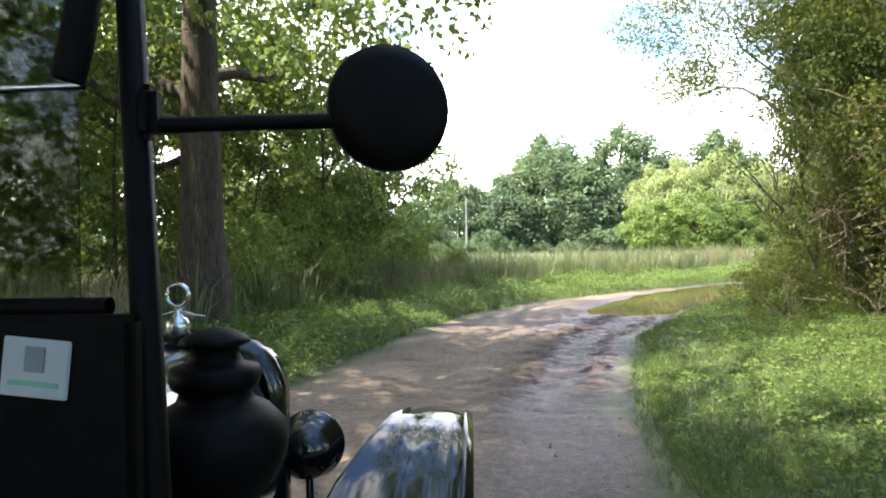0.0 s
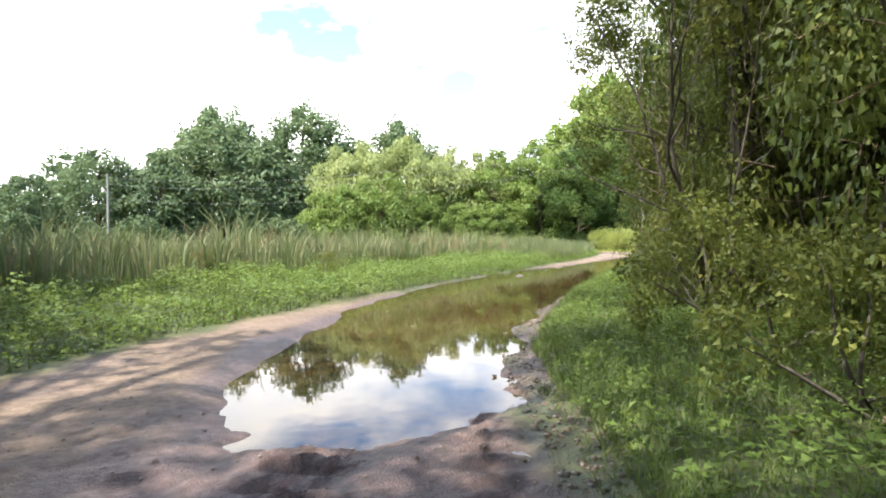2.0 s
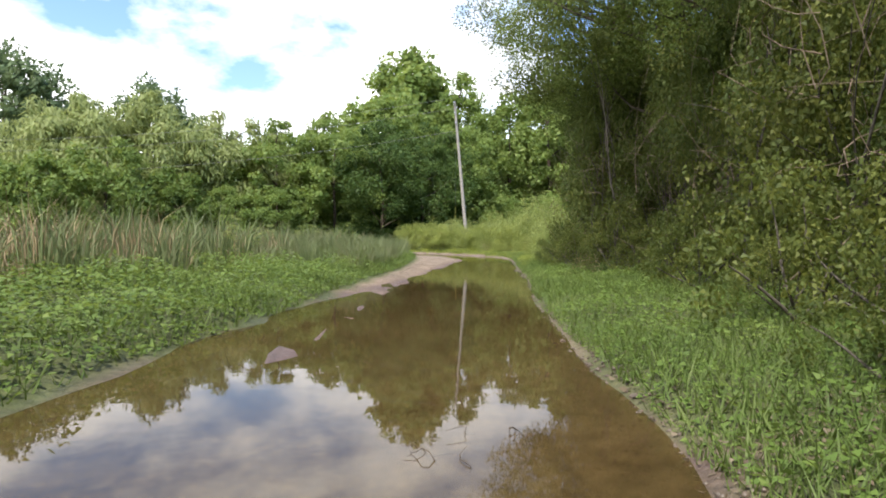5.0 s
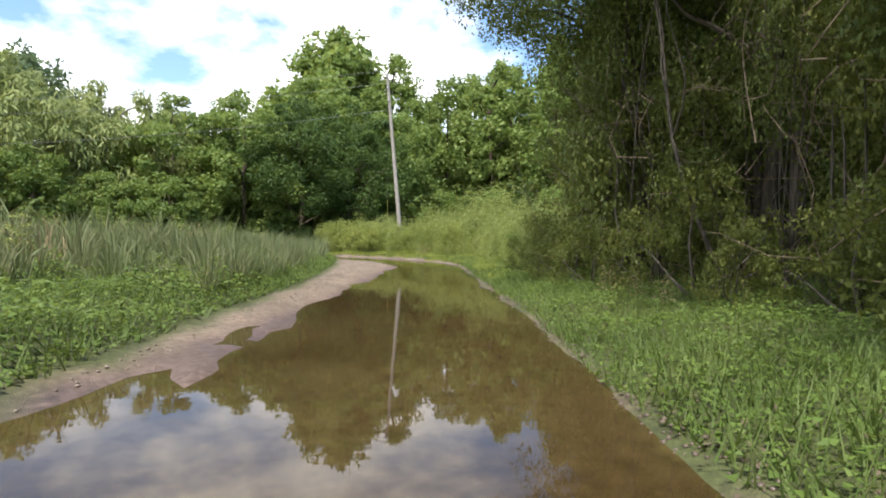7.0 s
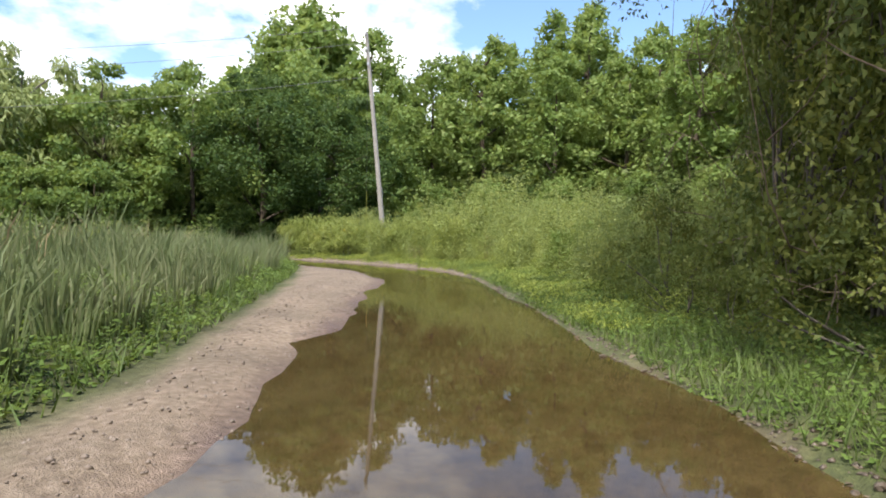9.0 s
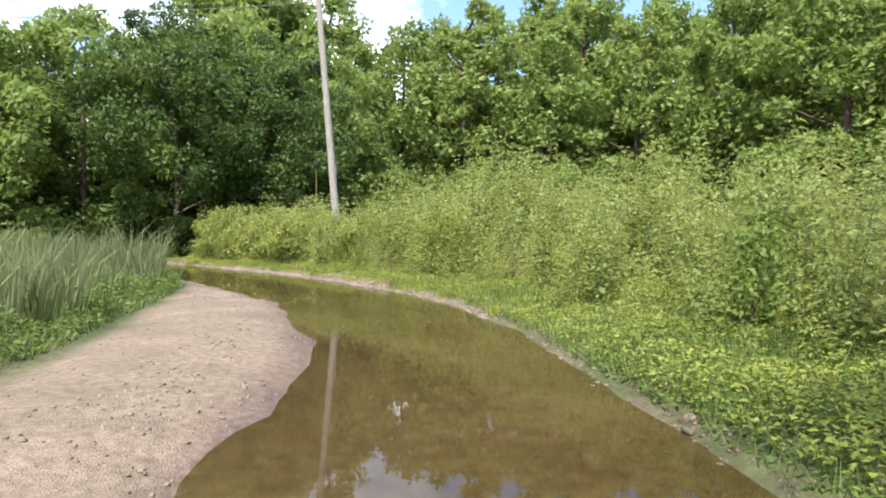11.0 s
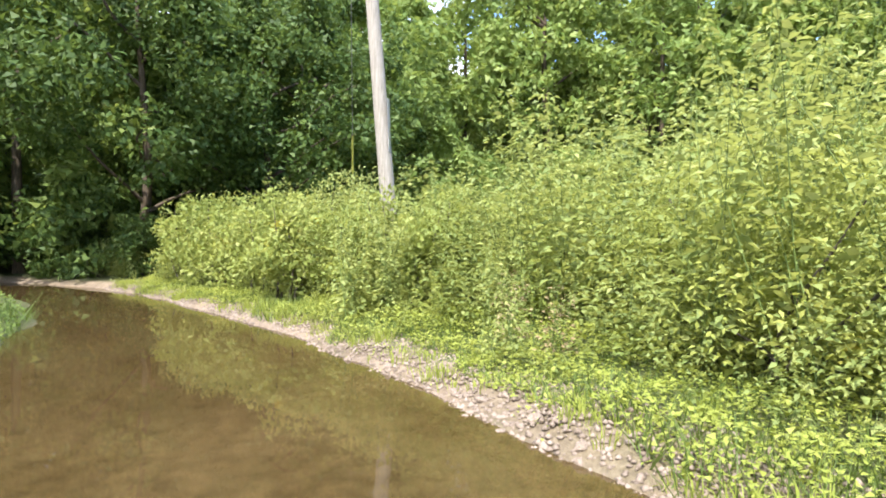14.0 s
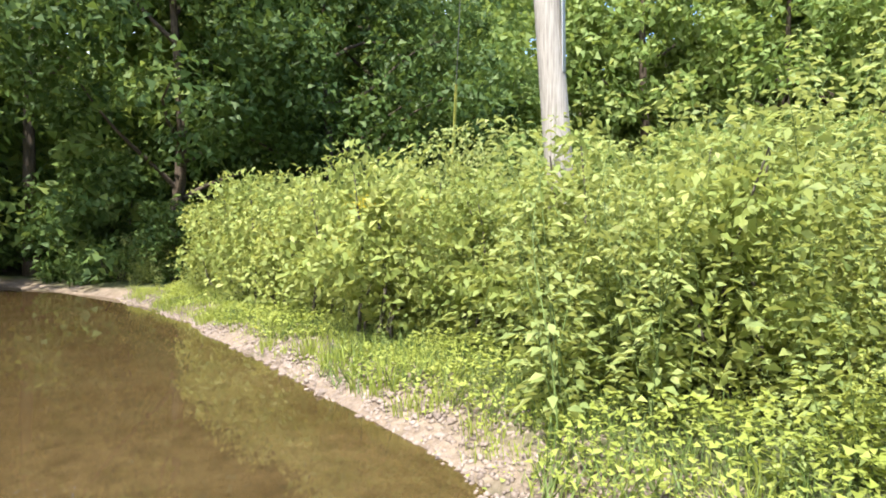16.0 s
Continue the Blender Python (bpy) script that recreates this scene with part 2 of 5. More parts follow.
def water_material():
    m, n, l, p = material("muddy_water")
    n.remove(p)
    wave = noise_node(n, l, 2.2, 3.0)
    b = n.new("ShaderNodeBump")
    b.inputs["Strength"].default_value, b.inputs["Distance"].default_value = 0.05, 0.02
    l.new(wave.outputs["Fac"], b.inputs["Height"])
    silt = noise_node(n, l, 0.7, 5.0)
    brown = ramp(n, [(0.3, (0.074, 0.051, 0.02)), (0.7, (0.125, 0.088, 0.038))])
    l.new(silt.outputs["Fac"], brown.inputs["Fac"])
    cloud, blend = noise_node(n, l, 7.0, 8.0, 0.7), n.new("ShaderNodeMixRGB")
    blend.blend_type, blend.inputs["Fac"].default_value = "MULTIPLY", 1.0
    patchy = ramp(n, [(0.35, (0.62, 0.62, 0.62)), (0.65, (1.25, 1.22, 1.18))])
    l.new(cloud.outputs["Fac"], patchy.inputs["Fac"])
    l.new(brown.outputs["Color"], blend.inputs["Color1"])
    l.new(patchy.outputs["Color"], blend.inputs["Color2"])
    murk, clear, body = n.new("ShaderNodeBsdfDiffuse"), n.new("ShaderNodeBsdfTransparent"), n.new("ShaderNodeMixShader")
    l.new(blend.outputs["Color"], murk.inputs["Color"])
    clear.inputs["Color"].default_value = (0.55, 0.42, 0.25, 1)
    body.inputs["Fac"].default_value = 0.42
    l.new(murk.outputs["BSDF"], body.inputs[1])
    l.new(clear.outputs["BSDF"], body.inputs[2])
    gloss, fres, top = n.new("ShaderNodeBsdfGlossy"), n.new("ShaderNodeFresnel"), n.new("ShaderNodeMixShader")
    gloss.inputs["Roughness"].default_value = 0.02
    fres.inputs["IOR"].default_value = 1.45
    l.new(b.outputs["Normal"], gloss.inputs["Normal"])
    l.new(b.outputs["Normal"], fres.inputs["Normal"])
    l.new(fres.outputs["Fac"], top.inputs["Fac"])
    l.new(body.outputs["Shader"], top.inputs[1])
    l.new(gloss.outputs["BSDF"], top.inputs[2])
    l.new(top.outputs["Shader"], n["Material Output"].inputs["Surface"])
    return m


GROUND, WATER = ground_material(), water_material()

# ---- the plan: edges of the track, the flooded stretch, the banks ----
RIGHT = [(0.5, -60), (0.9, -6), (1.05, 1), (1.3, 3.8), (1.6, 5.2), (2.2, 7.3), (3.1, 10), (4.3, 12), (5.5, 14.1), (6.4, 15.6), (8.1, 17.4), (10.7, 20),
         (12.5, 21.7), (14.7, 23.5), (17.1, 25.5), (20.9, 28.4), (24.4, 30.8), (28.1, 33.6), (34.5, 38.3), (37.7, 40.7), (39.9, 42.8),
         (41.1, 44.5), (42.4, 46.7), (44.1, 50.2), (45.2, 53.1), (46.7, 58.3), (47.4, 61.5), (47.0, 66), (45, 74), (41, 84)]
LEFT = [(-3.2, -60), (-2.8, -6), (-2.3, 3), (-1.8, 6.4), (-1.4, 7.9), (-0.5, 11.2), (0.6, 14.2), (2.4, 17.0), (4.2, 19.0), (5.6, 20.3), (7.2, 21.7), (8.9, 23.3), (10.5, 24.8),
        (12.6, 26.5), (15.2, 28.5), (18.9, 31.3), (22.2, 33.9), (26.1, 36.9), (29.2, 39.5), (33.3, 43.2), (36.6, 46.3), (39.2, 48.9), (41.5, 52.0), (43.5, 55.6),
        (44.6, 59), (44.6, 65), (42.5, 73), (38, 83)]
POND_LEFT = [(3.3, 13.9), (3.5, 15.6), (4.3, 17.5), (5.5, 18.9), (6.4, 20.3), (7.9, 22.1), (9.5, 23.9), (11.7, 25.9), (14.2, 27.9), (16.4, 29.5), (18.4, 30.9), (20.6, 32.2), (23.5, 33.8), (26.2, 35.7), (30.2, 38.5), (33.5, 40.8), (35.2, 41.9),
             (36.6, 43.3), (37.9, 44.9), (39.0, 46.9), (40.2, 49.5), (41.2, 51.9), (43.0, 55.0), (44.3, 58.5), (44.5, 65), (43.5, 70)]
SPIT = [(14.4, 26.5), (15.5, 27.35), (16.5, 28.2), (18.1, 29.5), (19.8, 31.0), (22.4, 32.9)]
ROAD_LOOP = np.array(RIGHT + LEFT[::-1], float)
POND_LOOP = np.array(POND_LEFT[:1] + [(4.4, 13.35), (5.4, 13.9)] + RIGHT[9:-2] + [(45.6, 70)] + POND_LEFT[::-1][:-1], float)
PATH_R, LEFT_LINE = np.array(RIGHT, float), np.array(LEFT, float)


def line_distance(pts, line):
    """Distance to a broken line, how far along it the nearest place is, and on which side (plus: to its right)."""
    best, along, side, run = np.full(len(pts), 1e9), np.zeros(len(pts)), np.zeros(len(pts)), 0.0
    for a, b in zip(line[:-1], line[1:]):
        d = b - a
        size = float(np.hypot(*d))
        t = np.clip(((pts - a) @ d) / size**2, 0, 1)
        off = pts - (a + t[:, None] * d)
        dist = np.hypot(off[:, 0], off[:, 1])
        near = dist < best
        best[near], along[near] = dist[near], run + t[near] * size
        side[near] = np.sign(off[near, 0] * d[1] - off[near, 1] * d[0])
        run += size
    return best, along, side


def inside(pts, loop):
    odd = np.zeros(len(pts), bool)
    for (x0, y0), (x1, y1) in zip(loop, np.roll(loop, -1, 0)):
        if y0 != y1:
            odd ^= ((y0 > pts[:, 1]) != (y1 > pts[:, 1])) & (pts[:, 0] < (x1 - x0) * (pts[:, 1] - y0) / (y1 - y0) + x0)
    return odd


def signed(pts, loop):
    d = line_distance(pts, np.vstack([loop, loop[:1]]))[0]
    return np.where(inside(pts, loop), -d, d)


def smooth(x, a, b):
    t = np.clip((x - a) / (b - a), 0, 1)
    return t * t * (3 - 2 * t)


def waves(x, y, scale, seed):
    """Cheap smooth noise, -1 to 1."""
    g, out = np.random.default_rng(seed), 0
    for k in range(5):
        a, f, p = g.uniform(0, 6.28), scale * g.uniform(0.6, 1.9), g.uniform(0, 6.28)
        out = out + np.sin((x * math.cos(a) + y * math.sin(a)) * f + p + 1.3 * np.sin((y * math.cos(a) - x * math.sin(a)) * f * 0.6 + p))
    return out / 3.2


def lay(pts):
    """Ground height and the shares of bare earth, mud and sand."""
    x, y = pts[:, 0], pts[:, 1]
    road, pond = signed(pts, ROAD_LOOP), signed(pts, POND_LOOP)
    rd, along, side = line_distance(pts, PATH_R)
    rough = waves(x, y, 1.1, 1)
    wob = road + 0.14 * waves(x, y, 2.6, 2) + 0.06 * waves(x, y, 7.0, 3)
    z = 0.06 + 0.012 * rough + 0.006 * waves(x, y, 6.0, 4)
    z = z + 0.05 * smooth(-road, 0.3, 1.5) * smooth(y, 8, 2) + 0.09 * smooth(-road, 0.1, 0.8) * smooth(pond, 0.15, 1.1) * smooth(y, 24, 34)
    out = smooth(wob, 0.0, 0.5)
    right = (side > 0).astype(float)
    late = smooth(y, 33, 41)
    rise = right * (0.05 + 0.13 * smooth(road, 0.2, 2.5) + late * 0.75 * smooth(road, 1.5, 9.0) + (1 - late) * 0.5 * smooth(road, 2.0, 8.0))
    rise = rise + (1 - right) * (0.10 + 0.22 * smooth(road, 0.2, 3.0) * smooth(y, 12, 19))
    z = z + out * (rise + 0.03 * rough)
    z = z + smooth(np.hypot(x - 25, y - 30), 120, 900) * 3.0
    wild = 1 - 0.65 * (rd < 1.6) * smooth(y, 16, 22)
    deep = smooth(-(pond + wild * (0.17 * waves(x, y, 1.7, 5) + 0.05 * waves(x, y, 5.0, 6))), -0.3 - 0.25 * (1 - wild), 0.8 - 0.7 * (1 - wild))
    z = z * (1 - deep) + deep * (-0.13 + 0.02 * rough)
    ridge = line_distance(pts, np.array(SPIT, float))[0] + 0.1 * waves(x, y, 3.0, 17)
    z = np.maximum(z, z + 0.17 * np.exp(-(ridge / 0.2) ** 2) * deep * (0.85 + 0.3 * waves(x, y, 5.0, 18)))
    rut = np.exp(-((rd - 0.75) / 0.34) ** 2) + np.exp(-((rd - 2.35) / 0.3) ** 2)
    rut = rut * (road < 0) * smooth(y, 3, 7) * (1 - smooth(y, 11.8, 13.6))
    z = z + (0.019 * waves(x, y, 11.0, 21) + 0.011 * waves(x, y, 24.0, 22)) * (road < -0.1) * (rd < 2.9) * smooth(y, 3, 8) * (1 - smooth(y, 14, 16))
    z = z - 0.08 * rut * (0.7 + 0.3 * waves(x, y, 2.0, 7)) + 0.036 * np.sin(along * 2 * math.pi / 0.21 + 2.0 * np.abs(rd - 0.8) + 0.7 * waves(x, y, 1.5, 23)) * (np.exp(-((rd - 1.3) / 0.26) ** 2) + 0.7 * np.exp(-((rd - 0.45) / 0.16) ** 2)) * smooth(y, 4, 8) * (1 - smooth(y, 14, 16))
    z = z - 0.056 * (0.75 + 0.5 * waves(x, y, 4.5, 9)) * np.exp(-(((x - 3.15) / 0.28) ** 2 + ((y - 10.95) / 0.42) ** 2)) - 0.04 * (0.8 + 0.5 * waves(x, y, 5.0, 10)) * np.exp(-(((x - 3.9) / 0.2) ** 2 + ((y - 11.9) / 0.5) ** 2))
    lane = smooth(y, 24, 32) * smooth(-road, 0.1, 0.4) * smooth(pond, 0.1, 0.5)
    z = z + lane * 0.02 * np.sin(line_distance(pts, LEFT_LINE)[0] * 2 * math.pi / 1.25 + 0.8 * waves(x, y, 0.6, 15))
    bare = 1 - smooth(wob, -0.3, 0.05)
    mud = np.clip(1.2 * np.exp(-((rd - 0.55) / 0.62) ** 4) * smooth(y, 1, 6) * (1 - smooth(y, 17, 19)) + smooth(y, 9.8, 12.6) * (1 - smooth(y, 19, 24)) * (1 - 0.75 * smooth(rd, 1.8, 3.0)) + 0.8 * smooth(-pond, -0.25, 0.1), 0, 1)
    mud = np.clip(mud + 0.2 * waves(x, y, 3.0, 8) * (mud > 0.05), 0, 1)
    sandy = smooth(y, 20, 30) * smooth(pond, -0.1, 0.25) * smooth(rd, 0.7, 1.4) * (side < 0)
    bar = (side > 0) * smooth(y, 40, 49) * (1 - smooth(road + 0.25 * waves(x, y, 2.4, 12), 0.35, 0.85))
    edge = (side > 0) * smooth(y, 12, 16) * (1 - smooth(wob + 0.15 * waves(x, y, 4.0, 16) + 0.22 * smooth(y, 22, 28), 0.12, 0.4))
    mud = np.maximum(mud, edge * 0.9 * (1 - smooth(y, 40, 46)))
    bare, sandy = np.maximum(np.maximum(bare, bar), edge), np.maximum(sandy, bar)
    return z, bare, mud * (1 - 0.5 * sandy), sandy


def ground_z(x, y):
    return float(lay(np.array([[x, y]], float))[0][0])


def spread(lo, hi, step, far):
    mid = np.arange(lo, hi, step)
    out, s = [], step
    while sum(out) < far:
        s *= 1.22
        out.append(s)
    c = np.cumsum(out)
    return np.concatenate([lo - c[::-1], mid, mid[-1] + c])


def quick_mesh(name, verts, faces, mat, smoothed=False):
    """A mesh from arrays; faces all have the same number of corners."""
    me = bpy.data.meshes.new(name)
    verts, faces = np.asarray(verts, np.float32), np.asarray(faces, np.int32)
    k = faces.shape[1]
    me.vertices.add(len(verts))
    me.vertices.foreach_set("co", verts.ravel())
    me.loops.add(faces.size)
    me.loops.foreach_set("vertex_index", faces.ravel())
    me.polygons.add(len(faces))
    me.polygons.foreach_set("loop_start", np.arange(0, faces.size, k, dtype=np.int32))
    if smoothed:
        me.polygons.foreach_set("use_smooth", np.ones(len(faces), bool))
    me.materials.append(mat)
    me.update(calc_edges=True)
    return me


def part(name, me, parent, label="", m=None):
    """One mesh object under a thing or a part. me: a mesh."""
    ob = new(name, me)
    ob.parent = parent
    if m is not None:
        ob.matrix_basis = m
    return tagged(ob, label)


def empty(name, label, category, group="", kind=""):
    ob = new(name)
    ob.empty_display_size = 0.2
    return tagged(ob, label, category, group, kind)


def build_ground():
    xs = np.concatenate([spread(-9, 55, 0.34, 1500), np.arange(-2.9, 12, 0.34) + 0.17, np.arange(0.4, 6.0, 0.08)])
    ys = np.concatenate([spread(-5, 70, 0.34, 1500), np.arange(0.2, 19, 0.17), np.arange(4.6, 14.6, 0.06)])
    xs, ys = np.unique(xs.round(3)), np.unique(ys.round(3))
    gx, gy = np.meshgrid(xs, ys)
    pts = np.stack([gx.ravel(), gy.ravel()], 1)
    z, bare, mud, sandy = lay(pts)
    i = np.arange((len(ys) - 1) * len(xs)).reshape(len(ys) - 1, len(xs))[:, :-1].ravel()
    me = quick_mesh("ground", np.c_[pts, z], np.stack([i, i + 1, i + 1 + len(xs), i + len(xs)], 1), GROUND, True)
    for key, vals in (("bare", bare), ("mud", mud), ("sand", sandy)):
        me.attributes.new(key, "FLOAT", "POINT").data.foreach_set("value", vals.astype(np.float32))
    tagged(new("ground", me), "rutted dirt track with muddy edges between grassy banks", "ground", kind="structure")
    # the flooded stretch: a level sheet that reaches a little under its banks
    xs, ys = np.arange(0, 52, 0.5), np.arange(10, 76, 0.5)
    gx, gy = np.meshgrid(xs, ys)
    pts = np.stack([gx.ravel(), gy.ravel()], 1)
    keep = signed(pts, POND_LOOP) < 1.2
    i = np.arange((len(ys) - 1) * len(xs)).reshape(len(ys) - 1, len(xs))[:, :-1].ravel()
    quads = np.stack([i, i + 1, i + 1 + len(xs), i + len(xs)], 1)
    quads = quads[keep[quads].all(1)]
    used = np.unique(quads)
    back = np.zeros(len(pts), int)
    back[used] = np.arange(len(used))
    me = quick_mesh("water", np.c_[pts[used], np.zeros(len(used))], back[quads], WATER, True)
    tagged(new("water", me), "still brown flood water lying across the track", "water", kind="structure")


build_ground()
for k, (x, y, size) in enumerate([(3.12, 10.75, 0.2), (3.9, 11.9, 0.2), (4.05, 12.4, 0.14), (2.6, 9.9, 0.12), (4.5, 12.9, 0.16)]):
    g = np.random.default_rng(300 + k)
    ph = g.uniform(0, 6.28, 5)
    ring = []
    for a in np.linspace(0, 2 * math.pi, 44, endpoint=False):
        r = size * (1 + 0.32 * math.sin(2 * a + ph[0]) + 0.22 * math.sin(3 * a + ph[1]) + 0.16 * math.sin(5 * a + ph[2]) + 0.1 * math.sin(9 * a + ph[3]))
        ring.append((x + 0.75 * r * math.cos(a) + 0.35 * r * math.sin(a), y + 1.25 * r * math.sin(a)))
    level = float(np.percentile(lay(np.array(ring))[0], 28))
    tagged(new("puddle", quick_mesh("puddle", [(u, v, level) for u, v in ring], [list(range(44))], WATER)), "small puddle standing in the muddy rut", "puddle", "puddles in the rut")


# ---- plants: shared builders ----
def unit(v):
    return v / np.maximum(np.linalg.norm(v, axis=1, keepdims=True), 1e-9)


def leaf_arrays(base, axis, face, length, width, fold=0.12, simple=False):
    """Folded diamond leaves: base point, direction, rough normal, sizes."""
    axis = unit(axis)
    sideways = unit(np.cross(axis, face))
    up = np.cross(sideways, axis)
    L, W = length[:, None], width[:, None]
    if simple:
        v = np.stack([base + sideways * W * 0.5, base + axis * L, base - sideways * W * 0.5 + axis * L * 0.25], 1).reshape(-1, 3)
        return v, np.arange(len(base) * 3).reshape(-1, 3)
    mid = base + axis * L * 0.45 + up * L * fold
    v = np.stack([base, mid + sideways * W * 0.5, base + axis * L - up * L * fold, mid - sideways * W * 0.5], 1).reshape(-1, 3)
    f = np.arange(len(base) * 4).reshape(-1, 4)
    return v, f


def tube(points, radii, sides=6):
    """A tapering tube along points."""
    p = np.asarray(points, float)
    r = np.asarray(radii, float)
    d = unit(np.gradient(p, axis=0))
    ref = np.where(np.abs(d[:, 2:3]) > 0.9, np.array([[1.0, 0, 0]]), np.array([[0, 0, 1.0]]))
    a = unit(np.cross(d, ref))
    b = np.cross(d, a)
    ang = np.arange(sides) * 2 * math.pi / sides
    ring = p[:, None] + r[:, None, None] * (np.cos(ang)[None, :, None] * a[:, None] + np.sin(ang)[None, :, None] * b[:, None])
    v = ring.reshape(-1, 3)
    f = [(i * sides + j, i * sides + (j + 1) % sides, (i + 1) * sides + (j + 1) % sides, (i + 1) * sides + j) for i in range(len(p) - 1) for j in range(sides)]
    return v, np.array(f)


def joined(pieces):
    vs, fs, n = [], [], 0
    for v, f in pieces:
        vs.append(v)
        fs.append(f + n)
        n += len(v)
    return np.vstack(vs), np.vstack(fs)


def bent(g, a, b, sag, steps=6):
    """A wavering line from a to b."""
    t = np.linspace(0, 1, steps)[:, None]
    p = np.asarray(a) * (1 - t) + np.asarray(b) * t
    side = g.normal(0, 1, 3) * sag
    return p + np.sin(t * math.pi) * side + np.sin(t * 2 * math.pi) * g.normal(0, 1, 3) * sag * 0.5


def crown_leaves(g, centres, radii, count, length, width, droop, flat=0.75, simple=False):
    """Leaves gathered in clumps with gaps between them."""
    k = len(centres)
    pick = g.integers(0, k, count)
    d = unit(g.normal(0, 1, (count, 3)))
    d[:, 2] *= flat
    reach = radii[pick] * g.uniform(0.35, 1.05, count) ** 0.6
    base = centres[pick] + d * reach[:, None]
    axis = unit(d * 0.35 + g.normal(0, 0.7, (count, 3)) + np.array([0, 0, -droop]))
    face = unit(d * 1.1 + np.array([0, 0, 0.45]) + g.normal(0, 0.38, (count, 3)))
    s = g.uniform(0.65, 1.25, count)
    return leaf_arrays(base, axis, face, length * s, width * s, simple=simple)


def make_tree(name, label, h, r, crown_low, clumps, count, leaf, wide, mat, bark, seed, thick=None, limbs=7, droop=0.2, lean=0.0, group="", pear=0.5, puff=0.3, near=False):
    g = np.random.default_rng(seed)
    root = empty(name, label, "tree", group)
    thick = thick or 0.018 * h
    tip = np.array([lean * h, lean * 0.4 * h, h * 0.86])
    spine = bent(g, (0, 0, -0.15), tip, 0.018 * h, 9)
    flare = np.linspace(1, 0.18, 9) ** 0.9
    flare[0] *= 1.35
    v, f = tube(spine, thick * flare, 9)
    part("trunk", quick_mesh(name + "_trunk", v, f, bark, True), root)
    low = crown_low * h
    cz = g.uniform(0, 1, clumps)
    ang = g.uniform(0, 2 * math.pi, clumps)
    prof = np.sin(np.clip(cz * (1 - pear * 0.3) + pear * 0.22, 0, 1) * math.pi) ** 0.6
    rad = r * prof * g.uniform(0.35, 1.0, clumps) ** 0.5 * (1 + 0.16 * np.sin(ang * 2 + seed) + 0.12 * np.sin(ang * 3 + 2 * seed))
    zz = low + cz * (h - low) * (0.9 + 0.1 * np.sin(ang * 2 + seed * 1.7))
    sx = np.interp(zz, spine[:, 2], spine[:, 0])
    sy = np.interp(zz, spine[:, 2], spine[:, 1])
    centres = np.stack([sx + rad * np.cos(ang), sy + rad * np.sin(ang), zz], 1)
    size = puff * r * g.uniform(0.6, 1.25, clumps) * (0.75 + 0.4 * (1 - cz))
    for k in range(limbs):
        c = centres[int(k * clumps / limbs)]
        zs = max(low * 0.7, c[2] - 0.35 * r - 0.4)
        start = np.array([np.interp(zs, spine[:, 2], spine[:, 0]), np.interp(zs, spine[:, 2], spine[:, 1]), zs])
        v, f = tube(bent(g, start, c, 0.05 * r, 6), thick * np.linspace(0.42, 0.08, 6), 5)
        part("limb", quick_mesh(name + "_limb", v, f, bark, True), root)
    v, f = crown_leaves(g, centres, size, count, leaf, leaf * wide, droop, simple=not near)
    part("crown", quick_mesh(name + "_crown", v, f, mat), root)
    return root


PLACED = set()


def plant(proto, x, y, scale=1.0, turn=0.0, tall=1.0, label="", sink=0.0, tilt=0.0):
    """The first planting moves the thing itself, the next ones copy it."""
    m = pose(x, y, ground_z(x, y) - sink, tilt, 0, turn) @ Matrix.Diagonal((scale, scale, scale * tall, 1))
    if proto.name in PLACED:
        ob = copy_thing(proto, m)
    else:
        PLACED.add(proto.name)
        proto.matrix_basis = m
        ob = proto
    return tagged(ob, label)


def make_shrub(name, label, h, r, clumps, count, leaf, wide, mat, seed, group="", stems=5, category="shrub", near=False):
    g = np.random.default_rng(seed)
    root = empty(name, label, category, group)
    ang, q = g.uniform(0, 2 * math.pi, clumps), g.uniform(0, 1, clumps) ** 0.55
    z = h * g.uniform(0.08, 0.95, clumps)
    rr = r * q * np.sqrt(np.clip(1 - (z / h) ** 2.4, 0.05, 1))
    centres = np.stack([rr * np.cos(ang), rr * np.sin(ang), z], 1)
    size = g.uniform(0.16, 0.34, clumps) * min(h, 2 * r) * 0.75
    for k in range(stems):
        c = centres[int(k * clumps / stems)]
        v, f = tube(bent(g, (g.normal(0, 0.12), g.normal(0, 0.12), -0.05), c, 0.1, 6), np.linspace(0.03, 0.008, 6), 4)
        part("stem", quick_mesh(name + "_stem", v, f, BARK_GREY, True), root)
    v, f = crown_leaves(g, centres, size, count, leaf, leaf * wide, 0.35, simple=not near)
    part("foliage", quick_mesh(name + "_foliage", v, f, mat), root)
    return root


WEED_SHAPES = {}


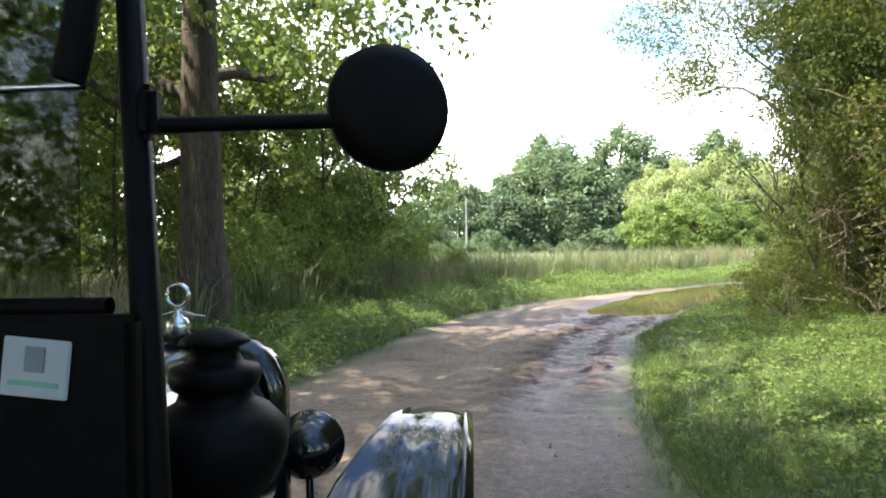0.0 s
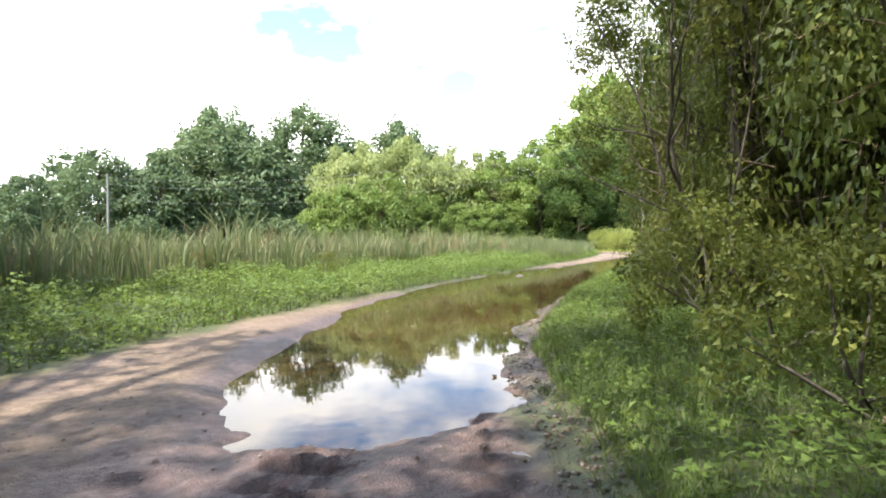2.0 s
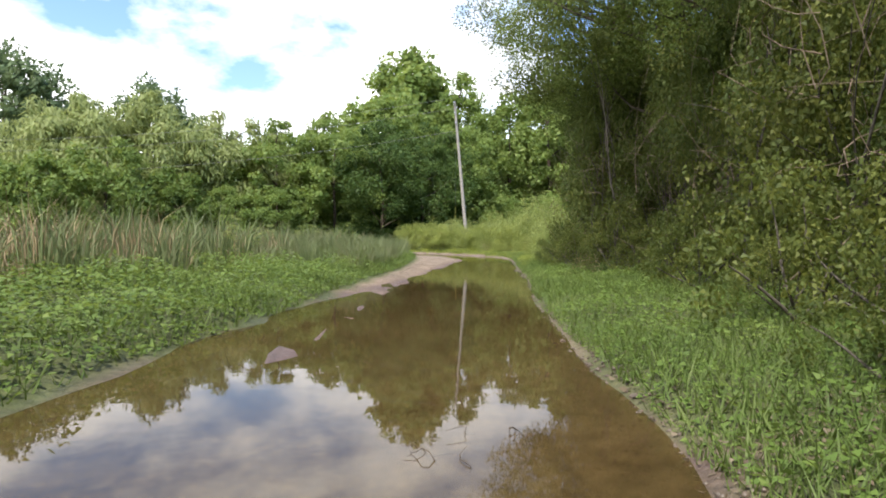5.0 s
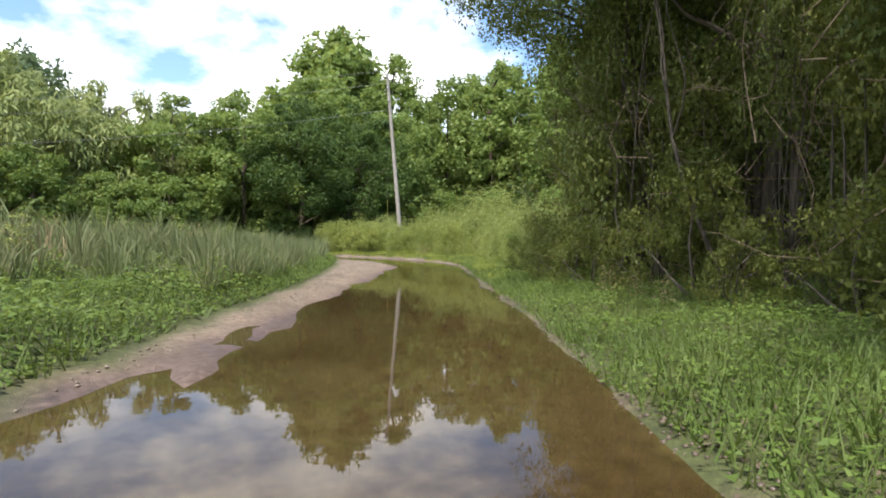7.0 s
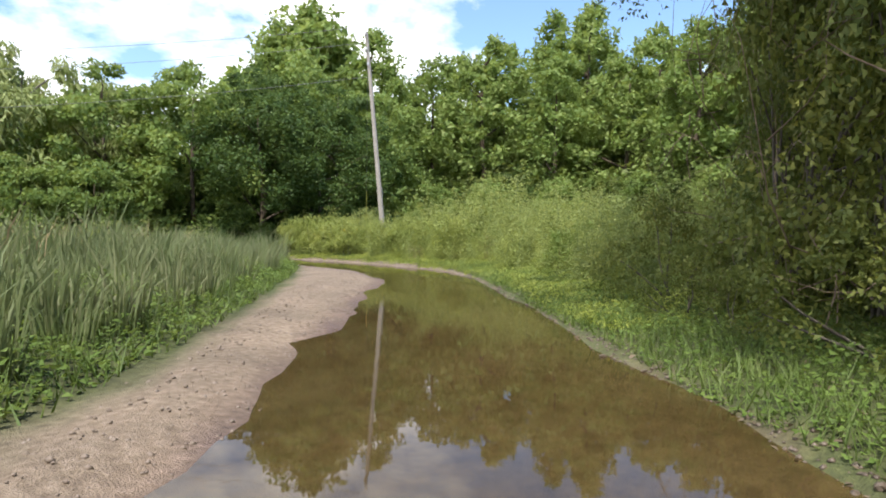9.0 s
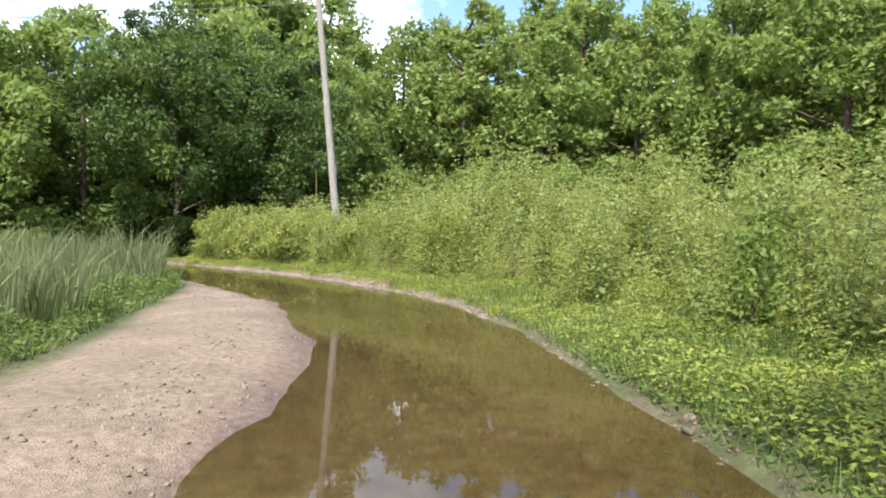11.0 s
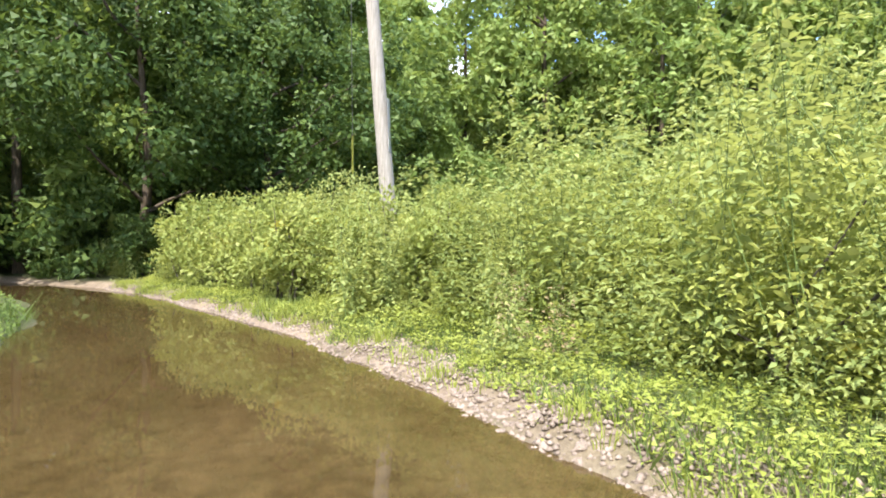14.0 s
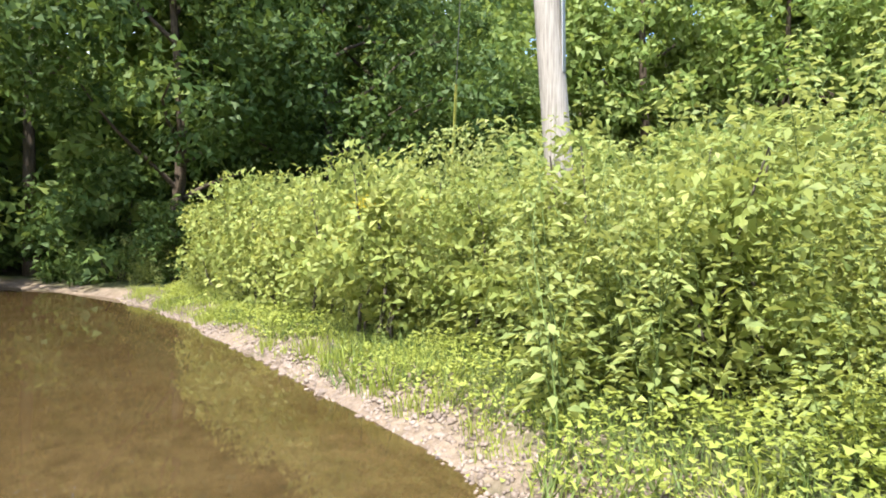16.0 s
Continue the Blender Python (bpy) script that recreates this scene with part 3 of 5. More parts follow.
def make_weed(name, label, h, nodes, leaf, seed, flower=False, group="", mat=None, stems=5, per=6):
    """Leafy stalks: whorls of leaflets up each thin stem, widest below, with a tapering tip."""
    g = np.random.default_rng(seed)
    root = empty(name, label, "weed", group)
    base, axis, size, tips = [], [], [], []
    for s in range(stems):
        hh = h * g.uniform(0.62, 1.0)
        top = np.array([g.normal(0, 0.16 * h), g.normal(0, 0.16 * h), hh])
        line = bent(g, (g.normal(0, 0.1), g.normal(0, 0.1), -0.05), top, 0.03 * h, 8)
        v, f = tube(line, np.linspace(0.007, 0.002, 8), 3)
        part("stalk", quick_mesh(name + "_stalk", v, f, STEM, True), root)
        for k in range(nodes):
            t = 0.1 + 0.9 * (k + g.uniform(0, 0.8)) / nodes
            at = np.array([np.interp(t, np.linspace(0, 1, 8), line[:, q]) for q in range(3)])
            reach = 0.24 * (1.12 - t) + 0.03
            a = g.uniform(0, 6.28, per)
            out = np.stack([np.cos(a), np.sin(a), g.uniform(-0.2, 0.45, per)], 1)
            base.append(at + out * reach * g.uniform(0.15, 1.0, (per, 1)))
            axis.append(out + np.array([0, 0, -0.25]) + g.normal(0, 0.25, (per, 3)))
            size.append(leaf * g.uniform(0.6, 1.25, per) * (1.15 - 0.5 * t))
        tips.append(top)
    base, axis, size = np.vstack(base), np.vstack(axis), np.concatenate(size)
    face = axis * np.array([0.7, 0.7, 0]) + np.array([[0, 0, 0.9]]) + g.normal(0, 0.35, base.shape)
    v, f = leaf_arrays(base, axis, face, size, size * 0.5)
    WEED_SHAPES[name + str(seed)] = (v, f)
    part("leaves", quick_mesh(name + "_leaves", v, f, mat or LEAF_WEED), root)
    if flower:
        n = 300
        pk = np.array(tips)[g.integers(0, len(tips), n)]
        base = pk + g.normal(0, 1, (n, 3)) * np.array([0.07, 0.07, 0.05])
        v, f = leaf_arrays(base, g.normal(0, 1, (n, 3)), g.normal(0, 1, (n, 3)), g.uniform(0.015, 0.04, n), g.uniform(0.012, 0.025, n))
        tagged(part("flower_head", quick_mesh(name + "_flowers", v, f, FLOWER), root, "yellow goldenrod plumes"), kind="stuff")
    return root


def blades(g, xy, z, h, w, lean, simple=False):
    """Grass blades: a broad foot, a bent tip."""
    n = len(xy)
    a = g.uniform(0, 2 * math.pi, n)
    side = np.stack([np.cos(a), np.sin(a), np.zeros(n)], 1)
    b = a + math.pi / 2 + g.normal(0, 0.6, n)
    out = np.stack([np.cos(b), np.sin(b), np.zeros(n)], 1) * (h * lean * g.uniform(0.2, 1.4, n))[:, None]
    foot = np.c_[xy, z - 0.02]
    up = np.zeros((n, 3))
    up[:, 2] = h
    W = side * w[:, None] * 0.5
    if simple:
        return np.stack([foot - W, foot + W, foot + up + out], 1).reshape(-1, 3), np.arange(3 * n).reshape(-1, 3)
    v = np.stack([foot - W, foot + W, foot + up * 0.55 + out * 0.35 + W * 0.8, foot + up + out], 1).reshape(-1, 3)
    return v, np.arange(4 * n).reshape(-1, 4)


def scatter(g, n, x0, x1, y0, y1, keep):
    p = np.stack([g.uniform(x0, x1, n), g.uniform(y0, y1, n)], 1)
    return p[keep(p)]


def stuff(name, v, f, mat, label, category):
    return tagged(new(name, quick_mesh(name, v, f, mat)), label, category, kind="stuff")


# ---- far trees beyond the field ----
rnd = np.random.default_rng(11)
far_oak = make_tree("oak_tree", "tall dark green broad-crowned oak beyond the field", 20, 7.5, 0.1, 150, 16000, 0.62, 0.7, LEAF_HAZY, BARK, 21, limbs=6, puff=0.3, group="dark trees beyond the field")
far_oak_b = make_tree("oak_tree", "dark green round-headed oak beyond the field", 17, 7.0, 0.08, 150, 15000, 0.62, 0.7, LEAF_HAZY, BARK, 22, limbs=6, puff=0.3, group="dark trees beyond the field")
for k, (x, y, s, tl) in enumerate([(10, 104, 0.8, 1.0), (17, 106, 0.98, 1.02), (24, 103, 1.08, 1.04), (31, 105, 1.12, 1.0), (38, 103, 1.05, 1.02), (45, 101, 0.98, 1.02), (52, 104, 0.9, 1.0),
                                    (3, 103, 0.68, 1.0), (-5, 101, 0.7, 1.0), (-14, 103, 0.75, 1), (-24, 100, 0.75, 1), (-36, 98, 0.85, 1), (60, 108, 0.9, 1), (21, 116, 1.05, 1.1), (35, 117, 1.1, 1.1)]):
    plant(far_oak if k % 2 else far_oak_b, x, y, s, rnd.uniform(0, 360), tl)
scrub = make_shrub("field_edge_shrub", "dark green scrub along the field's far edge", 4.0, 3.4, 28, 2200, 0.36, 0.6, LEAF_HAZY, 31, "scrub at the field's edge", category="shrub")
for k in range(24):
    plant(scrub, -40 + 4.3 * k + rnd.uniform(-1, 1), 97.5 + rnd.uniform(-1.5, 2), rnd.uniform(0.7, 1.25), rnd.uniform(0, 360))

far_wood = make_tree("far_tree", "dark green tree of the distant woods", 17, 8.5, 0.0, 90, 4000, 1.0, 0.7, LEAF_HAZY, BARK, 23, limbs=3, group="distant woods", pear=0.2)
for k in range(18):
    a = radians(-75 + 12.4 * k)
    d = 128 + 12 * math.sin(k * 2.3)
    plant(far_wood, 25 + d * math.sin(a), 40 + d * math.cos(a), 1.0 + 0.2 * math.sin(k * 1.7), 77 * k)

for k in range(13):
    plant(far_wood, 98 + 6 * math.sin(k * 1.9) - 0.12 * (k - 6) ** 2, 22 + 6.5 * k, 1.05 + 0.15 * math.sin(k * 2.7), 77 * k, label="dense green tree deep in the high wood")
g = np.random.default_rng(24)
n = 22000
a, d = np.radians(g.uniform(-85, 165, n)), g.uniform(138, 156, n)
top = 9 + 3.5 * np.sin(a * 9) + 2.5 * np.sin(a * 23 + 1) + 1.5 * np.sin(a * 57)
base = np.stack([25 + d * np.sin(a), 40 + d * np.cos(a), top * g.uniform(0, 1, n) ** 0.8 + 0.2], 1)
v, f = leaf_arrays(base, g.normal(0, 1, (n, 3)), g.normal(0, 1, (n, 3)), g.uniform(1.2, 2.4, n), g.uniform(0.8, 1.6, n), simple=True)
tagged(new("distant_woods", quick_mesh("distant_woods", v, f, LEAF_HAZY)), "hazy dark green woods closing the distance", "woods", kind="stuff")

# ---- willows and maples at the bend ----
willow = make_tree("willow_tree", "yellow-green weeping willow at the field's edge", 13, 5.4, 0.1, 130, 17000, 0.55, 0.3, LEAF_WILLOW, BARK_GREY, 41, limbs=6, puff=0.28, droop=1.3, group="willows at the bend")
maple = make_tree("maple_tree", "leafy mid-green maple at the wood's edge", 12, 4.6, 0.04, 110, 14000, 0.38, 0.72, LEAF_MAPLE, BARK, 42, limbs=7, puff=0.27, group="maples at the bend", pear=0.3)
maple_b = make_tree("maple_tree", "leafy green maple with foliage to the ground", 10, 4.4, 0.02, 105, 14000, 0.38, 0.72, LEAF_MAPLE, BARK, 43, limbs=7, puff=0.27, group="maples at the bend", pear=0.2)
for x, y, s in [(28.5, 77, 0.95), (34.5, 75, 1.05), (40.5, 74, 1.0), (46, 75, 0.95)]:
    plant(willow, x, y, s, rnd.uniform(0, 360))
for k, (x, y, s) in enumerate([(24.5, 72, 0.72), (29, 70.5, 0.7), (33.5, 69.5, 0.78), (38, 68.5, 0.74), (58, 73, 1.05), (61, 62, 1.0), (63, 68, 1.15), (52, 79, 1.1), (59, 79, 1.2)]):
    plant(maple if k % 3 else maple_b, x, y, s, rnd.uniform(0, 360))
for x, y, s in [(67, 50, 0.7), (69, 44, 0.75), (66, 55.5, 0.7), (64, 59.5, 0.65), (66, 38.5, 0.75), (41.5, 67.5, 0.75), (38.5, 77, 1.0), (43.5, 86, 1.3), (49, 84, 1.4), (47.5, 78, 1.35), (56, 75, 1.4)]:
    plant(maple_b, x, y, s, rnd.uniform(0, 360))

edge_scrub = make_shrub("waterside_shrub", "green scrub with leaves darkened for shade at the water's edge", 4.0, 3.0, 40, 3600, 0.28, 0.68, LEAF_SHADED, 33, "scrub at the shaded water")
shade_tree = make_tree("vine_hung_tree", "vine-hung tree with leaves darkened for shade, leaning over the water", 12.5, 5.4, 0.24, 96, 18000, 0.25, 0.7, LEAF_SHADED, BARK, 44, puff=0.2, thick=0.2, limbs=9, group="trees of the dark bend", pear=0.1)
bend_tree = make_tree("bend_tree", "sunlit round-headed green tree above the bend", 12.5, 5.4, 0.06, 76, 15000, 0.32, 0.72, LEAF_MAPLE, BARK, 45, puff=0.21, thick=0.2, limbs=9, group="trees of the dark bend", pear=0.4)
# The first four carry the shade-darkened leaves, the rest the lighter maple ones.
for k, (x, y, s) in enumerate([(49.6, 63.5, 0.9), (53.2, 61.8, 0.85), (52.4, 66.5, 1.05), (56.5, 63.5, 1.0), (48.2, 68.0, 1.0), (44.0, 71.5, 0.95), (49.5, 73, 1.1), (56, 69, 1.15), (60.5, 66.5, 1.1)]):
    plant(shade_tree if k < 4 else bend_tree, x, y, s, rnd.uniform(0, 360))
for x, y, s in [(48.9, 64.4, 0.75), (48.6, 67, 0.8), (48.0, 69.8, 0.8), (46.8, 72.8, 0.9), (49.3, 62.6, 0.6), (50.9, 61.0, 0.75), (52.8, 60.2, 0.8), (49.0, 65.5, 0.7), (55.2, 60.9, 0.9), (48.6, 69.5, 0.8), (42.8, 69.0, 0.5), (52.5, 63.2, 1.1), (50.5, 68, 1.2), (55.5, 65, 1.25), (47.0, 74, 1.2), (52.5, 71.5, 1.3), (59, 62.5, 1.2), (57.5, 67, 1.3), (44.5, 77.5, 1.2), (50, 77, 1.4), (54.5, 76, 1.4)]:
    plant(edge_scrub, x, y, s, rnd.uniform(0, 360))

# ---- the high wood behind the weed bank ----
poplar = make_tree("cottonwood_tree", "very tall pale green cottonwood above the wood", 27, 9.5, 0.08, 240, 26000, 0.85, 0.75, LEAF_MAPLE, BARK_GREY, 51, limbs=7, puff=0.27, group="trees of the high wood", pear=0.2)
ash = make_tree("ash_tree", "tall slender green ash tree with bare lower trunk", 19, 4.8, 0.12, 150, 13000, 0.48, 0.7, LEAF_MAPLE, BARK, 52, limbs=8, puff=0.28, group="trees of the high wood", pear=0.4)
ash_b = make_tree("ash_tree", "tall darker green ash tree with feathery top", 21, 4.4, 0.16, 150, 13000, 0.48, 0.7, LEAF_MAPLE, BARK, 53, limbs=8, puff=0.28, group="trees of the high wood", pear=0.3)
plant(poplar, 74, 85, 1.0, 20, 0.97)
plant(poplar, 84, 88, 0.86, 140)
for k, (x, y, s) in enumerate([(66, 76, 0.92), (71, 72, 0.98), (68, 66, 0.82), (75, 67, 1.04), (73, 60, 0.9), (79, 61, 1.1), (76, 54, 0.95), (82, 53, 1.1), (75, 47, 0.88), (81, 46, 1.05),
                               (72, 41, 0.82), (79, 39, 1.0), (69, 35, 0.9), (76, 32, 1.05), (66, 28, 0.95), (73, 24, 1.05), (88, 58, 1.25), (90, 48, 1.25), (87, 70, 1.25), (88, 36, 1.2), (70, 80, 0.9)]):
    plant(ash_b if k % 3 == 1 else ash, x, y, s, rnd.uniform(0, 360))
edge_shrub = make_shrub("wood_edge_shrub", "dense green shrub at the foot of the wood", 4.2, 2.8, 40, 3600, 0.36, 0.68, LEAF_OAK, 54, "shrubs at the foot of the wood")
for k in range(26):
    t = k / 25
    plant(edge_shrub, 61 + 12 * math.sin(t * 2.6) + rnd.uniform(-1.5, 1.5), 72 - 46 * t + rnd.uniform(-1, 1), rnd.uniform(0.7, 1.3), rnd.uniform(0, 360))

# ---- the thicket along the track ----
THICKET = np.array([(6.2, -14), (5.6, 0), (5.6, 9.0), (7.3, 12.8), (9.0, 15.8), (11.6, 18.6), (14.8, 21.2), (18.9, 23.4), (23.2, 26.1), (26.2, 29.0), (29.1, 32.2), (30.9, 33.7), (32.8, 33.3), (36.5, 32.3)])


def beside(line, along, off):
    """A place so far along a broken line and so far to its right."""
    d = np.diff(line, axis=0)
    size = np.hypot(d[:, 0], d[:, 1])
    for a, v, s in zip(line, d, size):
        if along <= s:
            break
        along -= s
    u = v / s
    p = a + u * along + np.array([u[1], -u[0]]) * off
    return float(p[0]), float(p[1])


hedge_tree = make_tree("thicket_tree", "vine-covered tree in the shaded thicket beside the track", 9.5, 2.9, 0.1, 64, 30000, 0.076, 0.68, LEAF_OAK, BARK_GREY, 61, thick=0.13, limbs=11, puff=0.18, group="trees of the thicket", pear=0.3)
hedge_tree_b = make_tree("thicket_tree", "dense green hackberry in the thicket beside the track", 10.5, 3.1, 0.16, 64, 30000, 0.076, 0.68, LEAF_VINE, BARK, 62, thick=0.15, limbs=11, puff=0.18, group="trees of the thicket", pear=0.4)
back_tree = make_tree("thicket_tree", "tall green tree standing behind the thicket", 10.5, 3.3, 0.1, 120, 17000, 0.125, 0.7, LEAF_OAK, BARK, 65, thick=0.15, limbs=6, group="trees of the thicket", pear=0.3)
vine = make_shrub("vine_tangle", "tangle of leafy vines and briars at the thicket's edge", 3.2, 1.5, 28, 11500, 0.075, 0.74, LEAF_VINE, 63, "vine tangles at the thicket's edge", stems=6)
vine_b = make_shrub("vine_tangle", "tangle of dull green vines with bare twigs", 4.2, 1.5, 30, 11500, 0.075, 0.74, LEAF_OAK, 64, "vine tangles at the thicket's edge", stems=7)
total = float(np.hypot(*np.diff(THICKET, axis=0).T).sum())
overhang = make_tree("overhanging_tree", "leafy tree whose crown hangs over the track", 10.5, 4.4, 0.36, 90, 34000, 0.075, 0.66, LEAF_OAK, BARK_GREY, 66, thick=0.12, limbs=14, group="trees of the thicket", pear=0.1, puff=0.165)
overhang_b = make_tree("overhanging_tree", "light green tree whose branches hang over the track", 11.5, 4.6, 0.4, 90, 34000, 0.075, 0.66, LEAF_MAPLE, BARK, 67, thick=0.12, limbs=14, group="trees of the thicket", pear=0.1, puff=0.165)
for k in range(10):
    x, y = beside(THICKET, 22.5 + (total - 25.5) * k / 9 + rnd.uniform(-0.7, 0.7), 1.9 + rnd.uniform(-0.2, 0.6))
    if 10.5 < x < 21:
        continue
    plant(overhang_b if k in (2, 3, 6, 8) else overhang, x, y, rnd.uniform(0.98, 1.14), rnd.uniform(0, 360))
for x, y, s in [(28.6, 28.5, 1.1), (24.6, 24.9, 1.1), (30.9, 31.0, 1.1), (9.3, 15.2, 1.12)]:
    plant(overhang, x, y, s, 50 * x)
for k in range(7):
    a = 13 + (total - 15) * (k + rnd.uniform(-0.2, 0.2)) / 6
    x, y = beside(THICKET, a, 1.9 + rnd.uniform(-0.3, 1.0))
    plant(hedge_tree if k % 2 else hedge_tree_b, x, y, rnd.uniform(0.85, 1.12), rnd.uniform(0, 360), rnd.uniform(0.95, 1.15))
for k in range(9):
    a = 12 + (total - 14) * (k + rnd.uniform(-0.2, 0.2)) / 8
    x, y = beside(THICKET, a, 5.6 + rnd.uniform(-0.5, 1.5))
    plant(back_tree, x, y, rnd.uniform(1.1, 1.35), rnd.uniform(0, 360), 1.0)
for k, (x, y, s) in enumerate([(7.9, 8.0, 1.0), (8.6, 11.0, 1.05), (10.0, 13.8, 1.05), (11.9, 16.6, 1.05), (14.2, 18.7, 1.0)]):
    plant(hedge_tree if k % 2 else hedge_tree_b, x, y, s, 70 * k)
for x, y, s in [(11.4, 9.5, 1.15), (12.4, 13.2, 1.15), (10.8, 5.5, 1.15), (14.5, 7.5, 1.35), (15.5, 11.5, 1.35), (14.8, 15.2, 1.3)]:
    plant(back_tree, x, y, s, 40 * x)
for k in range(34):
    a = 18 + (total - 18.3) * (k + rnd.uniform(-0.3, 0.3)) / 33
    x, y = beside(THICKET, a, 0.9 + rnd.uniform(-0.2, 0.6))
    plant(vine if k % 2 else vine_b, x, y, rnd.uniform(0.75, 1.2), rnd.uniform(0, 360), rnd.uniform(0.9, 1.6))
# bare forked branches in the tangle
for k in range(34):
    a = 27 + (total - 28) * rnd.uniform(0, 1)
    x, y = beside(THICKET, a, rnd.uniform(0.0, 0.9))
    g = np.random.default_rng(700 + k)
    z0 = ground_z(x, y)
    end = np.array([x + g.normal(0, 1.1), y + g.normal(0, 1.1), z0 + g.uniform(2.0, 5.6)])
    thick = g.uniform(0.016, 0.05)
    stem = bent(g, (x, y, z0 - 0.05), end, 0.22, 9)
    pieces = [tube(stem, np.linspace(thick, 0.008, 9), 6)]
    for q in range(4):
        foot = stem[3 + q]
        tip = foot + (end - stem[0]) * g.uniform(0.2, 0.4) + g.normal(0, 0.55, 3)
        pieces.append(tube(bent(g, foot, tip, 0.1, 6), np.linspace(thick * 0.45, 0.004, 6), 5))
    v, f = joined(pieces)
    tagged(new("bare_branch", quick_mesh("bare_branch", v, f, BARK_GREY, True)), "bare grey forked branch standing in the vine tangle", "branch", "bare branches in the thicket")
g = np.random.default_rng(760)
pieces = []
for k in range(620):
    x, y = beside(THICKET, 20 + (total - 20.5) * g.uniform(0, 1), g.uniform(-0.25, 0.9))
    z0 = ground_z(x, y) + g.uniform(0.0, 3.6)
    end = np.array([x + g.normal(0, 0.5), y + g.normal(0, 0.5), z0 + g.normal(0.5, 0.8)])
    end[2] = max(end[2], ground_z(x, y))
    pieces.append(tube(bent(g, (x, y, z0), end, 0.22, 6), np.linspace(g.uniform(0.004, 0.011), 0.002, 6), 3))
v, f = joined(pieces)
stuff("vine_stems", v, f, DEAD_STEM, "tangled brown dead vine stems over the thicket's face", "vines")

# ---- the wood on the other side, where the track begins ----
big = make_tree("sycamore_tree", "large old tree with thick ridged trunk beside the track", 17, 6.0, 0.3, 260, 22000, 0.2, 0.6, LEAF_MAPLE, BARK, 71, thick=0.42, limbs=16, group="trees of the near wood", pear=0.5, puff=0.17, near=True)
young = make_tree("young_tree", "slender young tree with light green leaves", 8.5, 2.7, 0.1, 90, 6500, 0.2, 0.6, LEAF_MAPLE, BARK, 72, thick=0.075, limbs=7, puff=0.24, near=True, group="young trees of the near wood", pear=0.4, lean=0.06)
young_b = make_tree("young_tree", "thin-stemmed young tree with mid green leaves", 10, 3.0, 0.2, 90, 6500, 0.2, 0.6, LEAF_OAK, BARK, 73, thick=0.085, limbs=7, puff=0.24, near=True, group="young trees of the near wood", pear=0.4)
plant(big, -4.2, 10.8, 1.0, 30)
plant(big, -9.2, 18.5, 1.0, 200)
# High crowns out of view, added only to cast shade on the start.
unseen_canopy = make_tree("shade_tree", "unseen broad leafy tree added to shade the start of the track", 15, 7.6, 0.52, 150, 20000, 0.26, 0.62, LEAF_MAPLE, BARK, 75, thick=0.3, limbs=12, group="trees of the near wood", pear=0.1, puff=0.22)
plant(unseen_canopy, -4.9, 1.2, 1.0, 15)
plant(unseen_canopy, -3.6, -9.5, 1.0, 130)
# Next two: trunks out of view, added to throw shade across the track.
plant(big, -9.5, -1.5, 1.0, 80)
plant(big, -9.8, 5.5, 0.95, 310)
plant(big, -14, 22, 1.0, 160)
plant(big, -13, 8, 0.9, 250)
for k, (x, y, s) in enumerate([(-3.6, 17.6, 0.85), (-2.4, 20.8, 0.9), (-3.4, 23.5, 1.0), (-6.3, 20.5, 1.05), (-8.2, 16.6, 1.1), (-5.2, 26.5, 1.05), (-8.5, 24.5, 1.1), (-9.5, 12, 1.1), (-7.6, 9, 0.9), (-11.5, 17, 1.2),
                               (-8.3, 4, 1.0), (-12, 28, 1.2), (-8, 31, 1.1), (-15, 14, 1.3), (-17, 27, 1.3), (-10.5, 36, 1.2), (-6.6, 12.6, 0.8), (-9, -2, 1.1)]):
    plant(young if k % 2 else young_b, x, y, s, rnd.uniform(0, 360))
# Unseen trees added behind the start, for shade and to close the surroundings.
for k, (x, y, s) in enumerate([(-6.5, -3, 0.9), (-7, -10, 0.95), (-5.5, -17, 0.9), (9, -9, 0.9), (7.5, -19, 0.95), (-13, -6, 1.0), (0, -34, 1.0)]):
    plant(back_tree, x, y, s * 1.5, 47 * k, label="unseen large leafy tree added to shade the start of the track")
under = make_shrub("undergrowth_bush", "leafy green undergrowth bush at the wood's edge", 1.7, 1.3, 26, 2600, 0.08, 0.66, LEAF_VINE, 74, "undergrowth of the near wood")
for k in range(26):
    t = k / 25
    plant(under, -6.6 + 7.5 * t ** 1.5 + rnd.uniform(-1.2, 0.3) - (1 - t) * rnd.uniform(0, 3), 10 + 13 * t + rnd.uniform(-0.5, 2.5), rnd.uniform(0.5, 1.0), rnd.uniform(0, 360))
for k in range(14):
    plant(under, rnd.uniform(-1.5, 8), rnd.uniform(23.5, 27) + 0.3 * k * 0.2, rnd.uniform(0.3, 0.5), rnd.uniform(0, 360))

hazel = make_shrub("hazel_bush", "sunlit green hazel bush at the wood's edge", 3.2, 1.6, 34, 4200, 0.11, 0.66, LEAF_MAPLE, 76, "hazel bushes at the wood's edge")
for x, y, s in [(-3.5, 15.6, 0.95), (-2.7, 17.9, 1.0), (-1.8, 20.4, 0.9), (-4.3, 13.6, 0.8), (-0.8, 22.6, 0.55), (-3.2, 21.6, 1.05), (0.2, 24.0, 0.5)]:
    plant(hazel, x, y, s, 90 * x)
# bushes at the thicket's foot
for k in range(34):
    x, y = beside(THICKET, 24 + (total - 24.5) * (k + rnd.uniform(-0.3, 0.3)) / 33, rnd.uniform(-0.7, 0.3))
    plant(under, x, y, rnd.uniform(0.35, 0.85), rnd.uniform(0, 360), rnd.uniform(0.9, 1.5), label="leafy green bush at the foot of the thicket")
